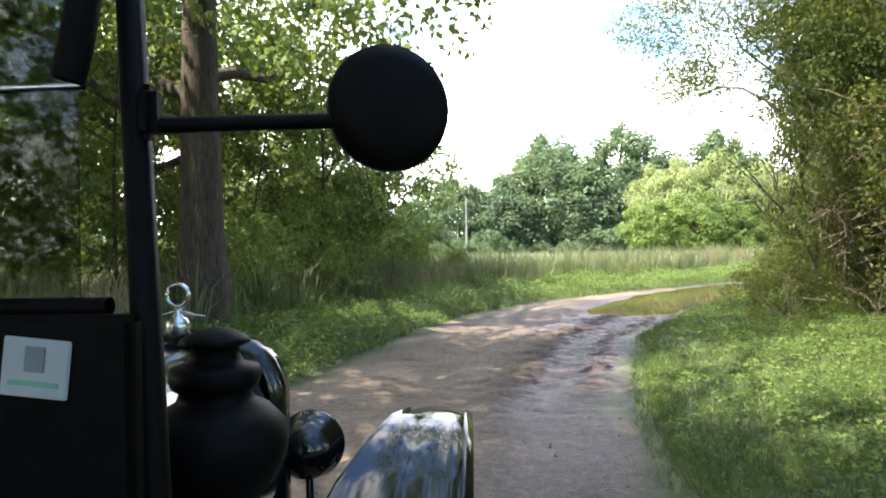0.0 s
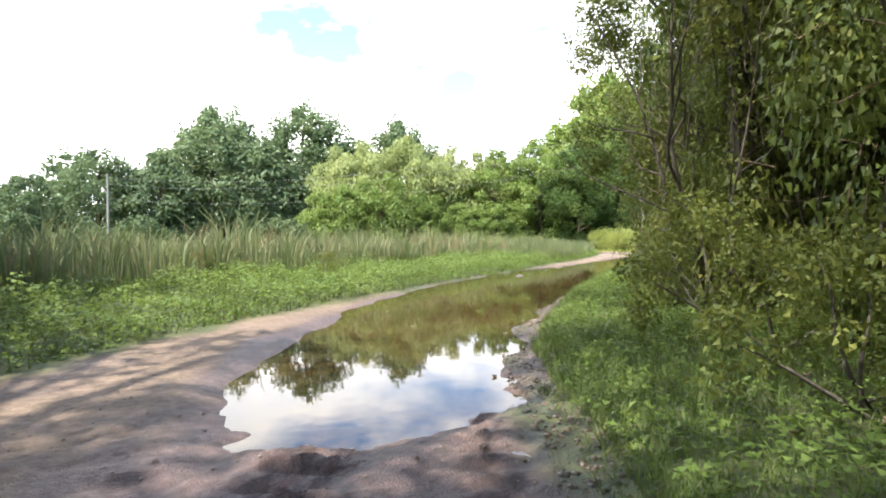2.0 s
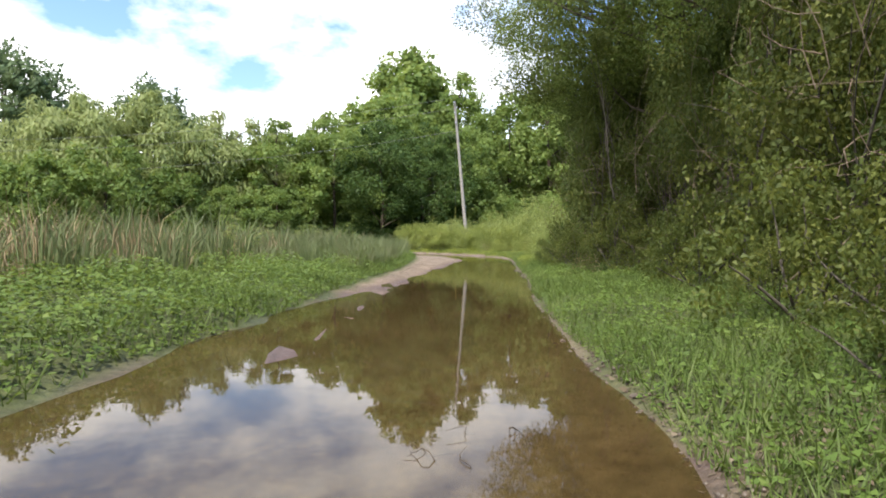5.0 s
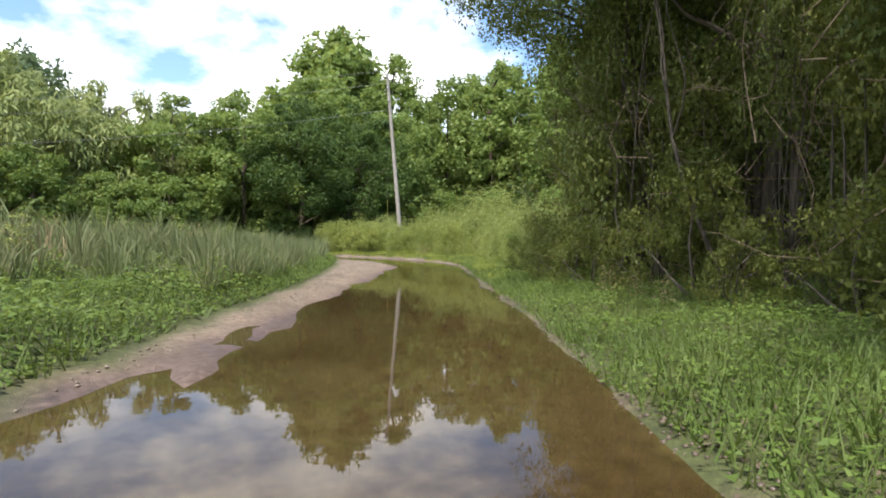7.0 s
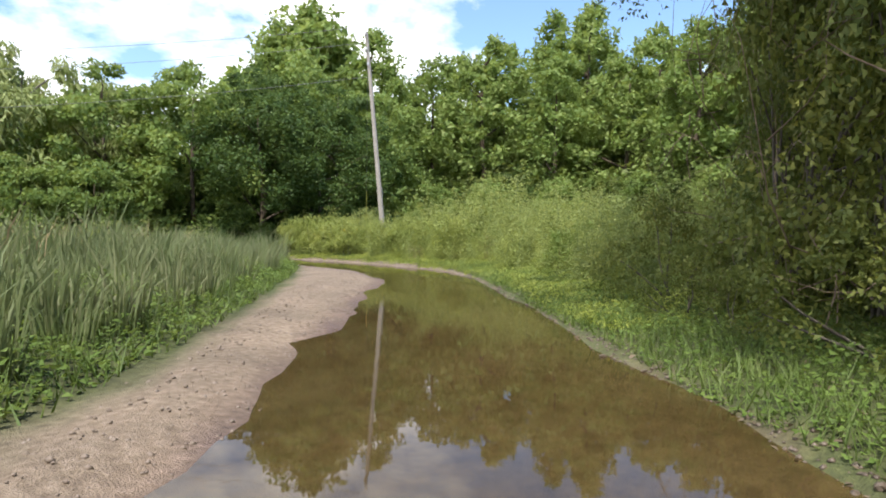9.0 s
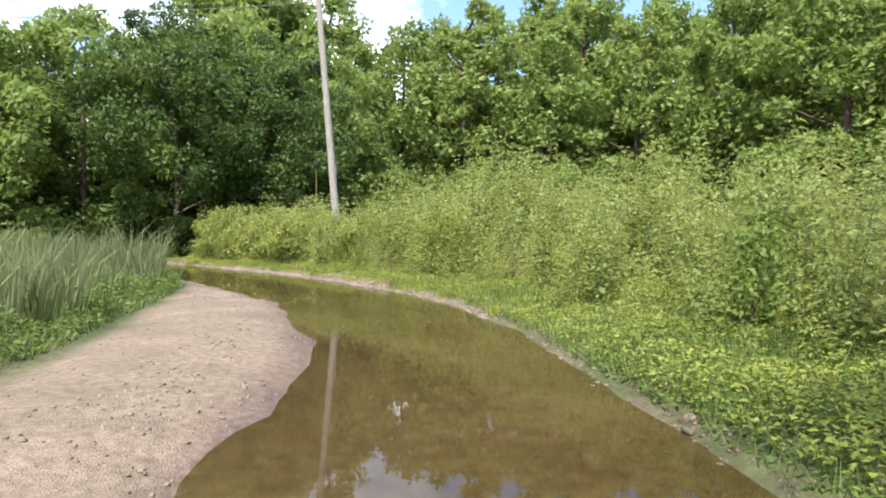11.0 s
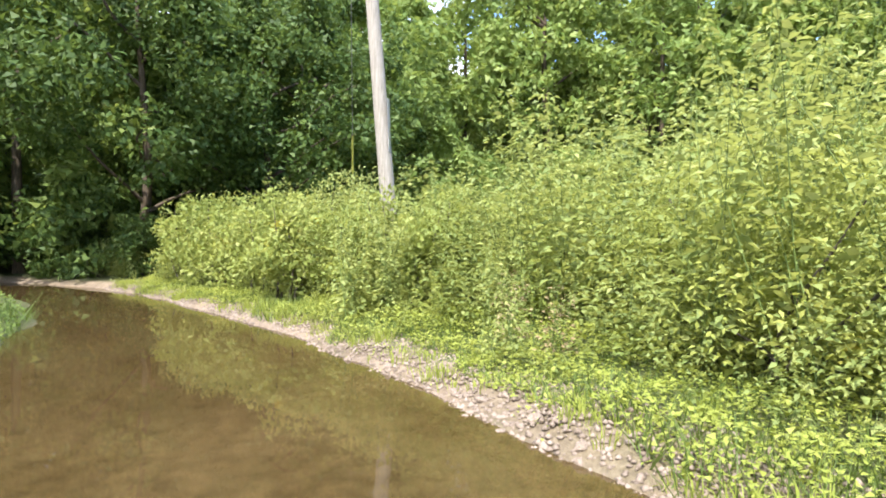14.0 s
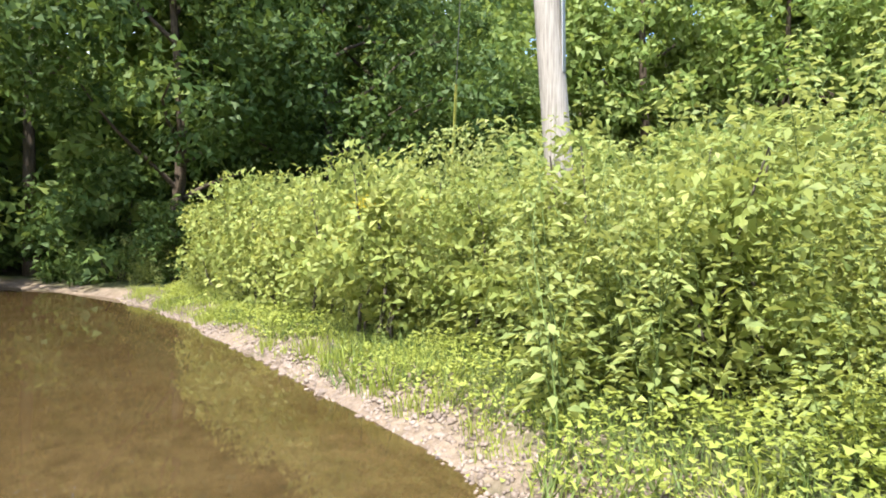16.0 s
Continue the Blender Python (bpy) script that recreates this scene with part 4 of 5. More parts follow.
for k in range(12):
    plant(edge_scrub, 60 + 0.9 * k + rnd.uniform(-1, 1), 80 - 2.2 * k + rnd.uniform(-1, 1), rnd.uniform(1.1, 1.6), rnd.uniform(0, 360), label="dark green scrub beneath the high wood")

# ---- the weed bank ----
field_weed = make_weed("field_weed", "dull green leafy weed standing in the field grass", 1.1, 10, 0.09, 87, group="weeds in the field grass", mat=LEAF_WEED_DULL)
for k in range(120):
    x, y = beside(np.array(LEFT[::-1][2:17], float), rnd.uniform(2, 44), 3.3 + 4.5 * rnd.uniform(0, 1) ** 1.4)
    plant(field_weed, x, y, rnd.uniform(0.6, 1.2), rnd.uniform(0, 360), rnd.uniform(0.85, 1.2), tilt=rnd.uniform(-8, 8))

weeds = [make_weed("tall_weed", "tall bright green ragweed in full sun on the bank", 2.5, 18, 0.115, 81, group="weeds on the bank"),
         make_weed("tall_weed", "tall dull green weed with drooping leaves on the bank", 2.0, 16, 0.1, 82, group="weeds on the bank", mat=LEAF_WEED_DULL),
         make_weed("tall_weed", "yellowing leafy weed growing on the sunny bank", 1.5, 12, 0.1, 83, group="weeds on the bank", mat=LEAF_WEED_GOLD),
         make_weed("goldenrod", "goldenrod with yellow flower heads among the weeds", 1.8, 12, 0.11, 84, True, "goldenrods on the bank")]
BANK = np.array([p for p in RIGHT[16:28]], float)


def growth_top(y, off):
    """How high the growth stands on the bank, so far along and so far in from the water."""
    crest = float(np.interp(off, [0.8, 1.7, 3.2, 8.0], [0.6, 1.75, 2.35, 3.0]))
    lift = float(np.interp(y, [30, 40, 43.5, 45, 48.3, 50, 53, 62], [0.8, 1.0, 1.0, 1.32, 1.32, 1.08, 1.05, 1.0]))
    return crest * lift if y < 49.3 else min(2.45, crest * lift)



bank_len = float(np.hypot(*np.diff(BANK, axis=0).T).sum())
count = 0
while count < 300:
    a, off = bank_len * rnd.uniform(0.02, 1.0) ** 0.8, 1.5 + 6.0 * rnd.uniform(0, 1) ** 1.25
    x, y = beside(BANK, a, off)
    if a < 8.0 and off < 4.5:
        off = off + 3
        x, y = beside(BANK, a, off)
    if y > 47:
        off = off - 0.5
        x, y = beside(BANK, a, off)
    kind = 3 if rnd.uniform() < 0.003 else int(rnd.choice([0, 0, 1, 1, 1, 2]))
    if off < 1.6:
        kind = int(rnd.choice([1, 2]))
    lump = 1 + 0.16 * float(waves(np.array([x]), np.array([y]), 1.3, 60)[0])
    size = (growth_top(y, off) - 0.6 * ground_z(x, y)) / (2.5, 2.0, 1.5, 1.8)[kind]
    plant(weeds[kind], x, y, size * lump * rnd.uniform(0.8, 1.1), rnd.uniform(0, 360), rnd.uniform(0.9, 1.1), tilt=rnd.uniform(-8, 8))
    count += 1
for x, y, s in [(45.6, 50.3, 0.9), (46.3, 50.0, 1.0), (46.0, 51.1, 0.95), (46.7, 50.4, 1.0), (46.5, 51.8, 1.0), (45.8, 49.4, 0.95), (46.9, 49.6, 1.1), (47.6, 50.4, 1.1), (46.0, 48.7, 0.95), (47.0, 48.8, 1.1), (46.4, 47.9, 1.0), (47.4, 47.9, 1.15), (45.3, 48.2, 0.75), (46.8, 47.0, 1.1), (48.1, 49.2, 1.2), (45.6, 47.2, 0.85), (47.9, 46.8, 1.2), (46.2, 46.3, 1.0)]:
    plant(weeds[int(rnd.integers(0, 2))], x, y, 0.72 * s, rnd.uniform(0, 360))
for x, y, s in [(46.6, 53.4, 0.9)]:
    plant(weeds[3], x, y, s, rnd.uniform(0, 360))

dead = make_weed("dead_weed", "dry brown dead weeds among the green growth", 0.8, 8, 0.06, 86, group="dead weeds on the bank", mat=BLADE_DRY)
for x, y, s in [(44.6, 47.6, 1.0), (44.2, 46.9, 0.9), (42.3, 42.6, 1.2), (41.2, 41.0, 1.0), (38.6, 38.4, 1.1), (25.6, 29.6, 0.6), (26.3, 30.2, 0.7), (24.9, 29.0, 0.6), (31.0, 33.2, 0.8)]:
    plant(dead, x, y, s, 61 * x)
for x, y in [(45.2, 49.7), (45.6, 50.1), (46.0, 50.3), (46.4, 50.5), (46.6, 50.9), (45.9, 49.8), (46.3, 50.0), (46.8, 50.5), (45.4, 50.5), (46.1, 50.8), (46.5, 51.3), (45.0, 50.2)]:
    plant(weeds[int(rnd.integers(0, 2))], x, y, rnd.uniform(0.66, 0.84), rnd.uniform(0, 360))
for k in range(46):
    off = 1.5 + 4.0 * rnd.uniform(0, 1)
    x, y = beside(BANK, rnd.uniform(13, 22), off)
    plant(weeds[int(rnd.integers(0, 3))], x, y, (0.4 + 0.5 * min(1.0, (off - 1.3) / 2)) * rnd.uniform(0.85, 1.2), rnd.uniform(0, 360), tilt=rnd.uniform(-8, 8))
mounds = [make_shrub("weed_bush", "rounded bright green leafy bush on the sunny bank", 2.2, 1.05, 48, 3600, 0.09, 0.5, LEAF_WEED, 181, "bushes on the weed bank", near=True),
          make_shrub("weed_bush", "dense dull green leafy bush among the weeds", 2.0, 1.0, 48, 3600, 0.08, 0.55, LEAF_WEED_DULL, 182, "bushes on the weed bank", near=True),
          make_shrub("weed_bush", "yellow-green feathery bush on the sunny bank", 1.8, 0.9, 44, 3800, 0.07, 0.42, LEAF_WEED_GOLD, 183, "bushes on the weed bank", near=True),
          make_shrub("weed_bush", "deep green broad-leaved bush among the weeds", 2.0, 0.95, 40, 2000, 0.13, 0.5, LEAF_MAPLE, 185, "bushes on the weed bank", near=True)]
for k in range(62):
    off = 2.2 + 5.0 * (k % 7) / 6 + rnd.uniform(-0.3, 0.3)
    x, y = beside(BANK, 6.5 + (bank_len - 6.5) * k / 61 + rnd.uniform(-0.5, 0.5), off)
    if y < 36 and off < 3.5:
        continue
    kind = int(rnd.choice([0, 0, 1, 3, 2]))
    size = (growth_top(y, off) - 0.6 * ground_z(x, y)) / (2.2, 2.0, 1.8, 2.0)[kind] * rnd.uniform(0.72, 1.0)
    plant(mounds[kind], x, y, size, rnd.uniform(0, 360), rnd.uniform(0.9, 1.1))
ragweed = make_shrub("ragweed_bush", "tall leafy green ragweed bush at the water's bend", 2.4, 1.0, 40, 2600, 0.13, 0.5, LEAF_WEED, 184, "ragweed bushes at the bend", near=True)
for x, y, s in [(46.4, 53.0, 0.84), (46.9, 54.3, 0.9), (47.3, 55.6, 0.95), (47.8, 56.9, 1.0), (48.2, 58.2, 1.05), (48.6, 59.4, 1.0), (47.6, 53.4, 0.95), (48.2, 55.0, 1.0), (48.8, 56.8, 1.05), (49.3, 58.4, 1.1), (49.6, 60.0, 1.0),
                (46.3, 50.7, 0.86), (45.9, 49.5, 0.8), (46.6, 51.7, 0.84), (47.3, 50.1, 0.92)]:
    plant(ragweed, x, y, s, rnd.uniform(0, 360), rnd.uniform(0.92, 1.06))
for x, y, s in [(47.6, 54.2, 1.1), (46.9, 53.5, 1.02), (48.3, 54.9, 1.15), (46.7, 51.9, 1.0), (47.9, 52.6, 1.08)]:
    plant(weeds[0], x, y, s, 80 * x, label="tall ragweed stalk rising above the bushes")
g = np.random.default_rng(85)
pieces = []
for k in range(620):
    a, off = bank_len * g.uniform(0.12, 1.0) ** 0.8, 0.9 + 7.2 * g.uniform(0, 1) ** 1.35
    x, y = beside(BANK, a, off)
    if waves(np.array([x]), np.array([y]), 2.0, 61)[0] < -0.35:
        continue
    v, f = list(WEED_SHAPES.values())[1 + int(g.integers(0, 3))]
    pick = g.uniform(0, 1, len(f)) < 0.42
    v = v.reshape(-1, 4, 3)[pick].reshape(-1, 3)
    c, s = math.cos(k), math.sin(k)
    size = (growth_top(y, off) - 0.6 * ground_z(x, y)) / 2.3 * (1 + 0.2 * float(waves(np.array([x]), np.array([y]), 1.3, 60)[0])) * g.uniform(0.65, 1.05)
    w = np.stack([c * v[:, 0] - s * v[:, 1], s * v[:, 0] + c * v[:, 1], v[:, 2]], 1) * size + np.array([x, y, ground_z(x, y)])
    pieces.append((w, np.arange(len(w)).reshape(-1, 4)))
v, f = joined(pieces)
tagged(new("weed_growth", quick_mesh("weed_growth", v, f, LEAF_WEED_DULL)), "dense sunlit green weeds filling the bank", "weeds", kind="stuff")

# ---- pole and wires ----
def make_pole(x, y, h, lean_to, thick, label):
    root = empty("utility_pole", label, "utility pole")
    root.matrix_basis = Matrix.Translation((x, y, ground_z(x, y)))
    t = np.linspace(0, 1, 8)
    line = np.stack([lean_to[0] * t, lean_to[1] * t, -0.3 + (h + 0.3) * t], 1)
    v, f = tube(line, thick * (1 - 0.42 * t), 14)
    part("shaft", quick_mesh("pole_shaft", v, f, POLE_WOOD, True), root)
    for k in range(3):
        bm = bmesh.new()
        bmesh.ops.create_cone(bm, cap_ends=True, segments=10, radius1=0.05, radius2=0.035, depth=0.14)
        me = bpy.data.meshes.new("insulator")
        bm.to_mesh(me)
        bm.free()
        me.materials.append(METAL_GREY)
        zz = h - 0.1 - 0.75 * k
        part("insulator", me, root, "grey insulator on the pole", pose(lean_to[0] * zz / h - 0.14, lean_to[1] * zz / h - 0.05, zz))
    bm = bmesh.new()
    bmesh.ops.create_cube(bm, size=1.0)
    bmesh.ops.scale(bm, vec=(0.06, 0.012, 0.9), verts=bm.verts)
    bmesh.ops.bevel(bm, geom=bm.edges[:], offset=0.003, segments=1, affect="EDGES")
    me = bpy.data.meshes.new("ground_strip")
    bm.to_mesh(me)
    bm.free()
    me.materials.append(METAL_GREY)
    part("ground_strip", me, root, "metal guard strip on the pole", pose(lean_to[0] * 0.27 - 0.02, lean_to[1] * 0.27 - thick - 0.002, 3.0, 0, -3, 0))
    return root


POLE, FAR_POLE = (47.25, 51.2), (3.7, 95.0)
make_pole(*POLE, 11.2, (-0.53, 0.82), 0.145, "weathered grey wooden utility pole among the weeds")
make_pole(*FAR_POLE, 9.6, (0.0, 0.0), 0.17, "pale wooden utility pole before the dark trees")
for k, dz in enumerate((10.9, 10.1, 8.4)):
    a, b = np.array([POLE[0] - 0.6, POLE[1] + 0.75, dz + 0.8]), np.array([FAR_POLE[0], FAR_POLE[1], dz - 1.4])
    t = np.linspace(0, 1, 40)[:, None]
    line = a * (1 - t) + b * t
    line[:, 2] -= (4 * t[:, 0] * (1 - t[:, 0])) * 2.2
    v, f = tube(line, np.full(40, 0.011), 5)
    tagged(new("power_line", quick_mesh("power_line", v, f, WIRE, True)), "thin power line strung between the wooden poles", "wire", "power lines")

# ---- the old car at the start of the track ----
PAINT = plain_material("black_car_paint", [(0.3, (0.003, 0.003, 0.004)), (0.7, (0.006, 0.006, 0.008))], 40.0, 0.07, relief=0.02, distance=0.002, spec=0.6)
MATT_BLACK = plain_material("matt_black_metal", [(0.3, (0.002, 0.0018, 0.002)), (0.7, (0.005, 0.0045, 0.005))], 35.0, 0.5, relief=0.1, distance=0.002, spec=0.06)
CHROME = plain_material("worn_nickel", [(0.3, (0.55, 0.55, 0.55)), (0.7, (0.75, 0.75, 0.74))], 20.0, 0.18, 1.0)
RUBBER = plain_material("tyre_rubber", [(0.3, (0.02, 0.02, 0.02)), (0.7, (0.05, 0.047, 0.043))], 25.0, 0.85, relief=0.3, distance=0.004)
WOOD_SPOKE = plain_material("painted_spoke_wood", [(0.3, (0.02, 0.02, 0.02)), (0.7, (0.04, 0.038, 0.035))], 20.0, 0.5)
# White paper, its colour greyed to stand for the shade on it.
PAPER = plain_material("shaded_paper_sticker", [(0.3, (0.3, 0.33, 0.33)), (0.7, (0.4, 0.43, 0.42))], 9.0, 0.7)
INK = plain_material("grey_print", [(0.3, (0.12, 0.14, 0.15)), (0.7, (0.2, 0.22, 0.23))], 9.0, 0.7)
GREEN_INK = plain_material("green_print", [(0.3, (0.12, 0.3, 0.2)), (0.7, (0.2, 0.4, 0.28))], 9.0, 0.7)


def glass_material():
    m, n, l, p = material("windscreen_glass")
    n.remove(p)
    clear, gloss, fres, mix = n.new("ShaderNodeBsdfTransparent"), n.new("ShaderNodeBsdfGlossy"), n.new("ShaderNodeFresnel"), n.new("ShaderNodeMixShader")
    clear.inputs["Color"].default_value = (0.62, 0.66, 0.6, 1)
    gloss.inputs["Roughness"].default_value = 0.03
    fres.inputs["IOR"].default_value = 1.3
    l.new(fres.outputs["Fac"], mix.inputs["Fac"])
    l.new(clear.outputs["BSDF"], mix.inputs[1])
    l.new(gloss.outputs["BSDF"], mix.inputs[2])
    l.new(mix.outputs["Shader"], n["Material Output"].inputs["Surface"])
    return m


GLASS = glass_material()


def lathe(name, profile, mat, segments=28):
    """A turned shape about z from (radius, height) pairs."""
    v, f = [], []
    for r, z in profile:
        for k in range(segments):
            a = 2 * math.pi * k / segments
            v.append((max(r, 1e-4) * math.cos(a), max(r, 1e-4) * math.sin(a), z))
    for i in range(len(profile) - 1):
        for k in range(segments):
            j = (k + 1) % segments
            f.append((i * segments + k, i * segments + j, (i + 1) * segments + j, (i + 1) * segments + k))
    return quick_mesh(name, v, f, mat, True)


def sweep(name, sections, mat, closed=False, smoothed=True):
    """A skin over a row of equal-sized sections."""
    n = len(sections[0])
    v = [p for s in sections for p in s]
    f = [(i * n + k, i * n + (k + 1) % n, (i + 1) * n + (k + 1) % n, (i + 1) * n + k) for i in range(len(sections) - 1) for k in range(n if closed else n - 1)]
    return quick_mesh(name, v, f, mat, smoothed)


def slab(name, size, mat, edge=0.006):
    bm = bmesh.new()
    bmesh.ops.create_cube(bm, size=1.0)
    bmesh.ops.scale(bm, vec=size, verts=bm.verts)
    bmesh.ops.bevel(bm, geom=bm.edges[:], offset=edge, segments=2, affect="EDGES")
    me = bpy.data.meshes.new(name)
    bm.to_mesh(me)
    bm.free()
    me.materials.append(mat)
    return me


def rod(name, pts, r, mat, sides=10):
    v, f = tube(pts, np.full(len(pts), r), sides)
    return quick_mesh(name, v, f, mat, True)


def build_car():
    """Car axes: x across, y ahead, z up, from the ground under the cowl's middle."""
    car = empty("vintage_car", "glossy black vintage car with brass-era lamps on the dirt track", "car")
    car.matrix_basis = pose(-0.86, 0.62, 0.1, 0, 0, -2.5)
    # bonnet: rounded section widening from the radiator back to the cowl
    secs = []
    for y, hw, zt in ((0.1, 0.43, 1.24), (0.35, 0.38, 1.2), (0.8, 0.33, 1.17), (1.2, 0.295, 1.15)):
        arch = [(hw, y, 0.62)] + [(hw * math.cos(a) ** 0.6 if math.cos(a) > 0 else -hw * abs(math.cos(a)) ** 0.6, y, zt - 0.24 + 0.24 * math.sin(a)) for a in np.linspace(0.02, math.pi - 0.02, 17)] + [(-hw, y, 0.62)]
        secs.append(arch)
    bonnet = part("bonnet", sweep("bonnet", secs, PAINT), car)
    for s in (-1, 1):
        for k in range(9):
            part("louvre", slab("louvre", (0.018, 0.022, 0.22), PAINT, 0.007), bonnet, m=pose(s * (0.345 - 0.006 * k), 0.55 + 0.06 * k, 0.82))
    part("hinge_strip", rod("hinge_strip", [(0, 0.12, 1.242), (0, 0.8, 1.173), (0, 1.2, 1.153)], 0.008, PAINT), bonnet)
    # radiator and its cap
    arch = lambda hw, zt, y: [(hw, y, 0.55)] + [(hw * (abs(math.cos(a)) ** 0.55) * (1 if math.cos(a) > 0 else -1), y, zt - 0.2 + 0.2 * math.sin(a)) for a in np.linspace(0.02, math.pi - 0.02, 17)] + [(-hw, y, 0.55)]
    radiator = part("radiator_shell", sweep("radiator_shell", [arch(0.295, 1.15, 1.2), arch(0.325, 1.18, 1.21), arch(0.33, 1.185, 1.27), arch(0.31, 1.165, 1.29), arch(0.25, 1.1, 1.29)], PAINT), car)
    part("radiator_core", slab("radiator_core", (0.54, 0.04, 0.5), MATT_BLACK), radiator, m=pose(0, 1.25, 0.83))
    cap = part("radiator_cap", lathe("radiator_cap", [(0.03, 0), (0.035, 0.02), (0.028, 0.04), (0.012, 0.05), (0.011, 0.07), (0, 0.07)], CHROME), car, "nickel radiator cap with wings", pose(0, 1.24, 1.18))
    bar = [(x, 0, 0.055 + 0.008 * math.cos(x * 40)) for x in np.linspace(-0.085, 0.085, 11)]
    part("cap_wing", rod("cap_wing", bar, 0.006, CHROME), cap)
    gauge = part("temperature_gauge", quick_mesh("temperature_gauge", *tube([(0.033 * math.sin(a), 0, 0.112 + 0.033 * math.cos(a)) for a in np.linspace(0, 2 * math.pi, 25)], np.full(25, 0.008), 8), CHROME, True), cap, "round nickel temperature gauge")
    part("gauge_glass", lathe("gauge_glass", [(0, -0.004), (0.03, -0.004), (0.03, 0.004), (0, 0.004)], GLASS), gauge, m=pose(0, 0, 0.112, 90))
    # cowl and body tub
    secs = []
    for y, hw, zt in ((0.12, 0.43, 1.245), (0.0, 0.5, 1.27), (-0.12, 0.57, 1.28)):
        secs.append([(hw, y, 0.6)] + [(hw * (abs(math.cos(a)) ** 0.5) * (1 if math.cos(a) > 0 else -1), y, zt - 0.2 + 0.2 * math.sin(a)) for a in np.linspace(0.02, math.pi - 0.02, 17)] + [(-hw, y, 0.6)])
    part("cowl", sweep("cowl", secs, PAINT), car)
    for s in (-1, 1):
        side = [[(s * (0.57 + 0.03 * b), y, 0.6 + 0.55 * z) for z, b in ((0, 0.0), (0.3, 0.8), (0.7, 1.0), (0.95, 0.9), (1.0, 0.4), (0.97, -0.6))] for y in (-0.12, -0.5, -0.9, -1.35, -1.55)]
        panel = part("body_side", sweep("body_side", side, PAINT), car)
        part("door", slab("door", (0.018, 0.5, 0.46), PAINT, 0.008), panel, m=pose(s * 0.606, -0.48, 0.86))
    part("body_back", slab("body_back", (1.14, 0.05, 0.55), PAINT, 0.02), car, m=pose(0, -1.55, 0.88))
    part("floor_pan", slab("floor_pan", (1.1, 1.5, 0.03), MATT_BLACK), car, m=pose(0, -0.82, 0.6))
    part("seat", slab("seat", (1.06, 0.5, 0.2), RUBBER, 0.05), car, "black buttoned seat", pose(0, -1.05, 0.78))
    part("backrest", slab("backrest", (1.06, 0.14, 0.5), RUBBER, 0.05), car, m=pose(0, -1.42, 1.0, -10))
    # windscreen: posts, lower board, panes
    screen = part("windscreen_frame", rod("windscreen_frame", [(0.625, -0.1, 0.8), (0.625, -0.1, 1.1), (0.618, -0.075, 1.2), (0.598, -0.09, 1.95), (-0.578, -0.09, 1.95), (-0.595, -0.075, 1.2), (-0.6, -0.1, 0.8)], 0.0135, MATT_BLACK), car)
    part("lower_board", slab("lower_board", (1.245, 0.022, 0.62), MATT_BLACK, 0.006), screen, m=pose(0, -0.105, 1.055))
    part("glass_rail", rod("glass_rail", [(-0.57, -0.09, 1.37), (0.59, -0.09, 1.37)], 0.008, MATT_BLACK), screen)
    part("upper_rail", rod("upper_rail", [(-0.57, -0.09, 1.54), (0.57, -0.09, 1.552)], 0.004, CHROME), screen)
    glass = part("pane", slab("pane", (1.13, 0.005, 0.58), GLASS, 0.001), screen, "clear windscreen pane", pose(0, -0.09, 1.645))
    glass.visible_shadow = False
    part("screen_hinge", slab("screen_hinge", (0.018, 0.02, 0.045), MATT_BLACK), screen, m=pose(0.622, -0.085, 1.53))
    part("stay_rod", rod("stay_rod", [(0.583, -0.13, 1.545), (0.59, -0.13, 1.57), (0.602, -0.13, 1.64), (0.618, -0.135, 1.76)], 0.0125, MATT_BLACK), screen)
    notice = part("sticker", slab("sticker", (0.054, 0.003, 0.046), PAPER, 0.001), screen, "white paper notice greyed for shade, with a small dark picture", pose(0.547, -0.118, 1.325, 0, 6, 0))
    part("printed_block", slab("printed_block", (0.016, 0.002, 0.02), INK, 0.0005), notice, m=pose(0.0, -0.002, 0.007))
    part("printed_line", slab("printed_line", (0.04, 0.002, 0.004), GREEN_INK, 0.0005), notice, m=pose(0.0, -0.002, -0.012))
    # mirror on its arm
    part("mirror_arm", rod("mirror_arm", [(0.622, -0.08, 1.52), (0.7, -0.06, 1.525), (0.77, -0.045, 1.528)], 0.007, MATT_BLACK), car)
    head = part("mirror", lathe("mirror", [(0, 0.014), (0.045, 0.012), (0.06, 0.004), (0.062, -0.004), (0.058, -0.008), (0.056, -0.006), (0, -0.006)], MATT_BLACK, 40), car, "round black side mirror", pose(0.816, -0.03, 1.542, 90, 0, 20) @ Matrix.Diagonal((0.91, 0.94, 1, 1)))
    # side lamps on the cowl
    body = [(0, -0.172), (0.03, -0.17), (0.036, -0.135), (0.05, -0.115), (0.056, -0.085), (0.05, -0.06), (0.04, -0.045), (0.046, -0.03), (0.066, -0.012), (0.08, 0.015), (0.085, 0.04), (0.08, 0.06), (0.064, 0.078), (0.045, 0.088), (0.041, 0.1), (0.05, 0.106), (0.053, 0.116), (0.05, 0.128), (0.034, 0.132), (0.028, 0.142), (0.028, 0.152), (0.041, 0.156), (0.039, 0.162), (0.02, 0.172), (0, 0.175)]
    for s in (-1, 1):
        lamp = part("side_lamp", lathe("side_lamp", body, MATT_BLACK, 32), car, "black oil side lamp with chimney cap", pose(s * 0.58, 0.14, 1.15))
        part("lamp_lens", lathe("lamp_lens", [(0, 0.03), (0.035, 0.024), (0.05, 0.006), (0.052, 0), (0, 0)], GLASS), lamp, m=pose(0, 0.066, -0.03, -90))
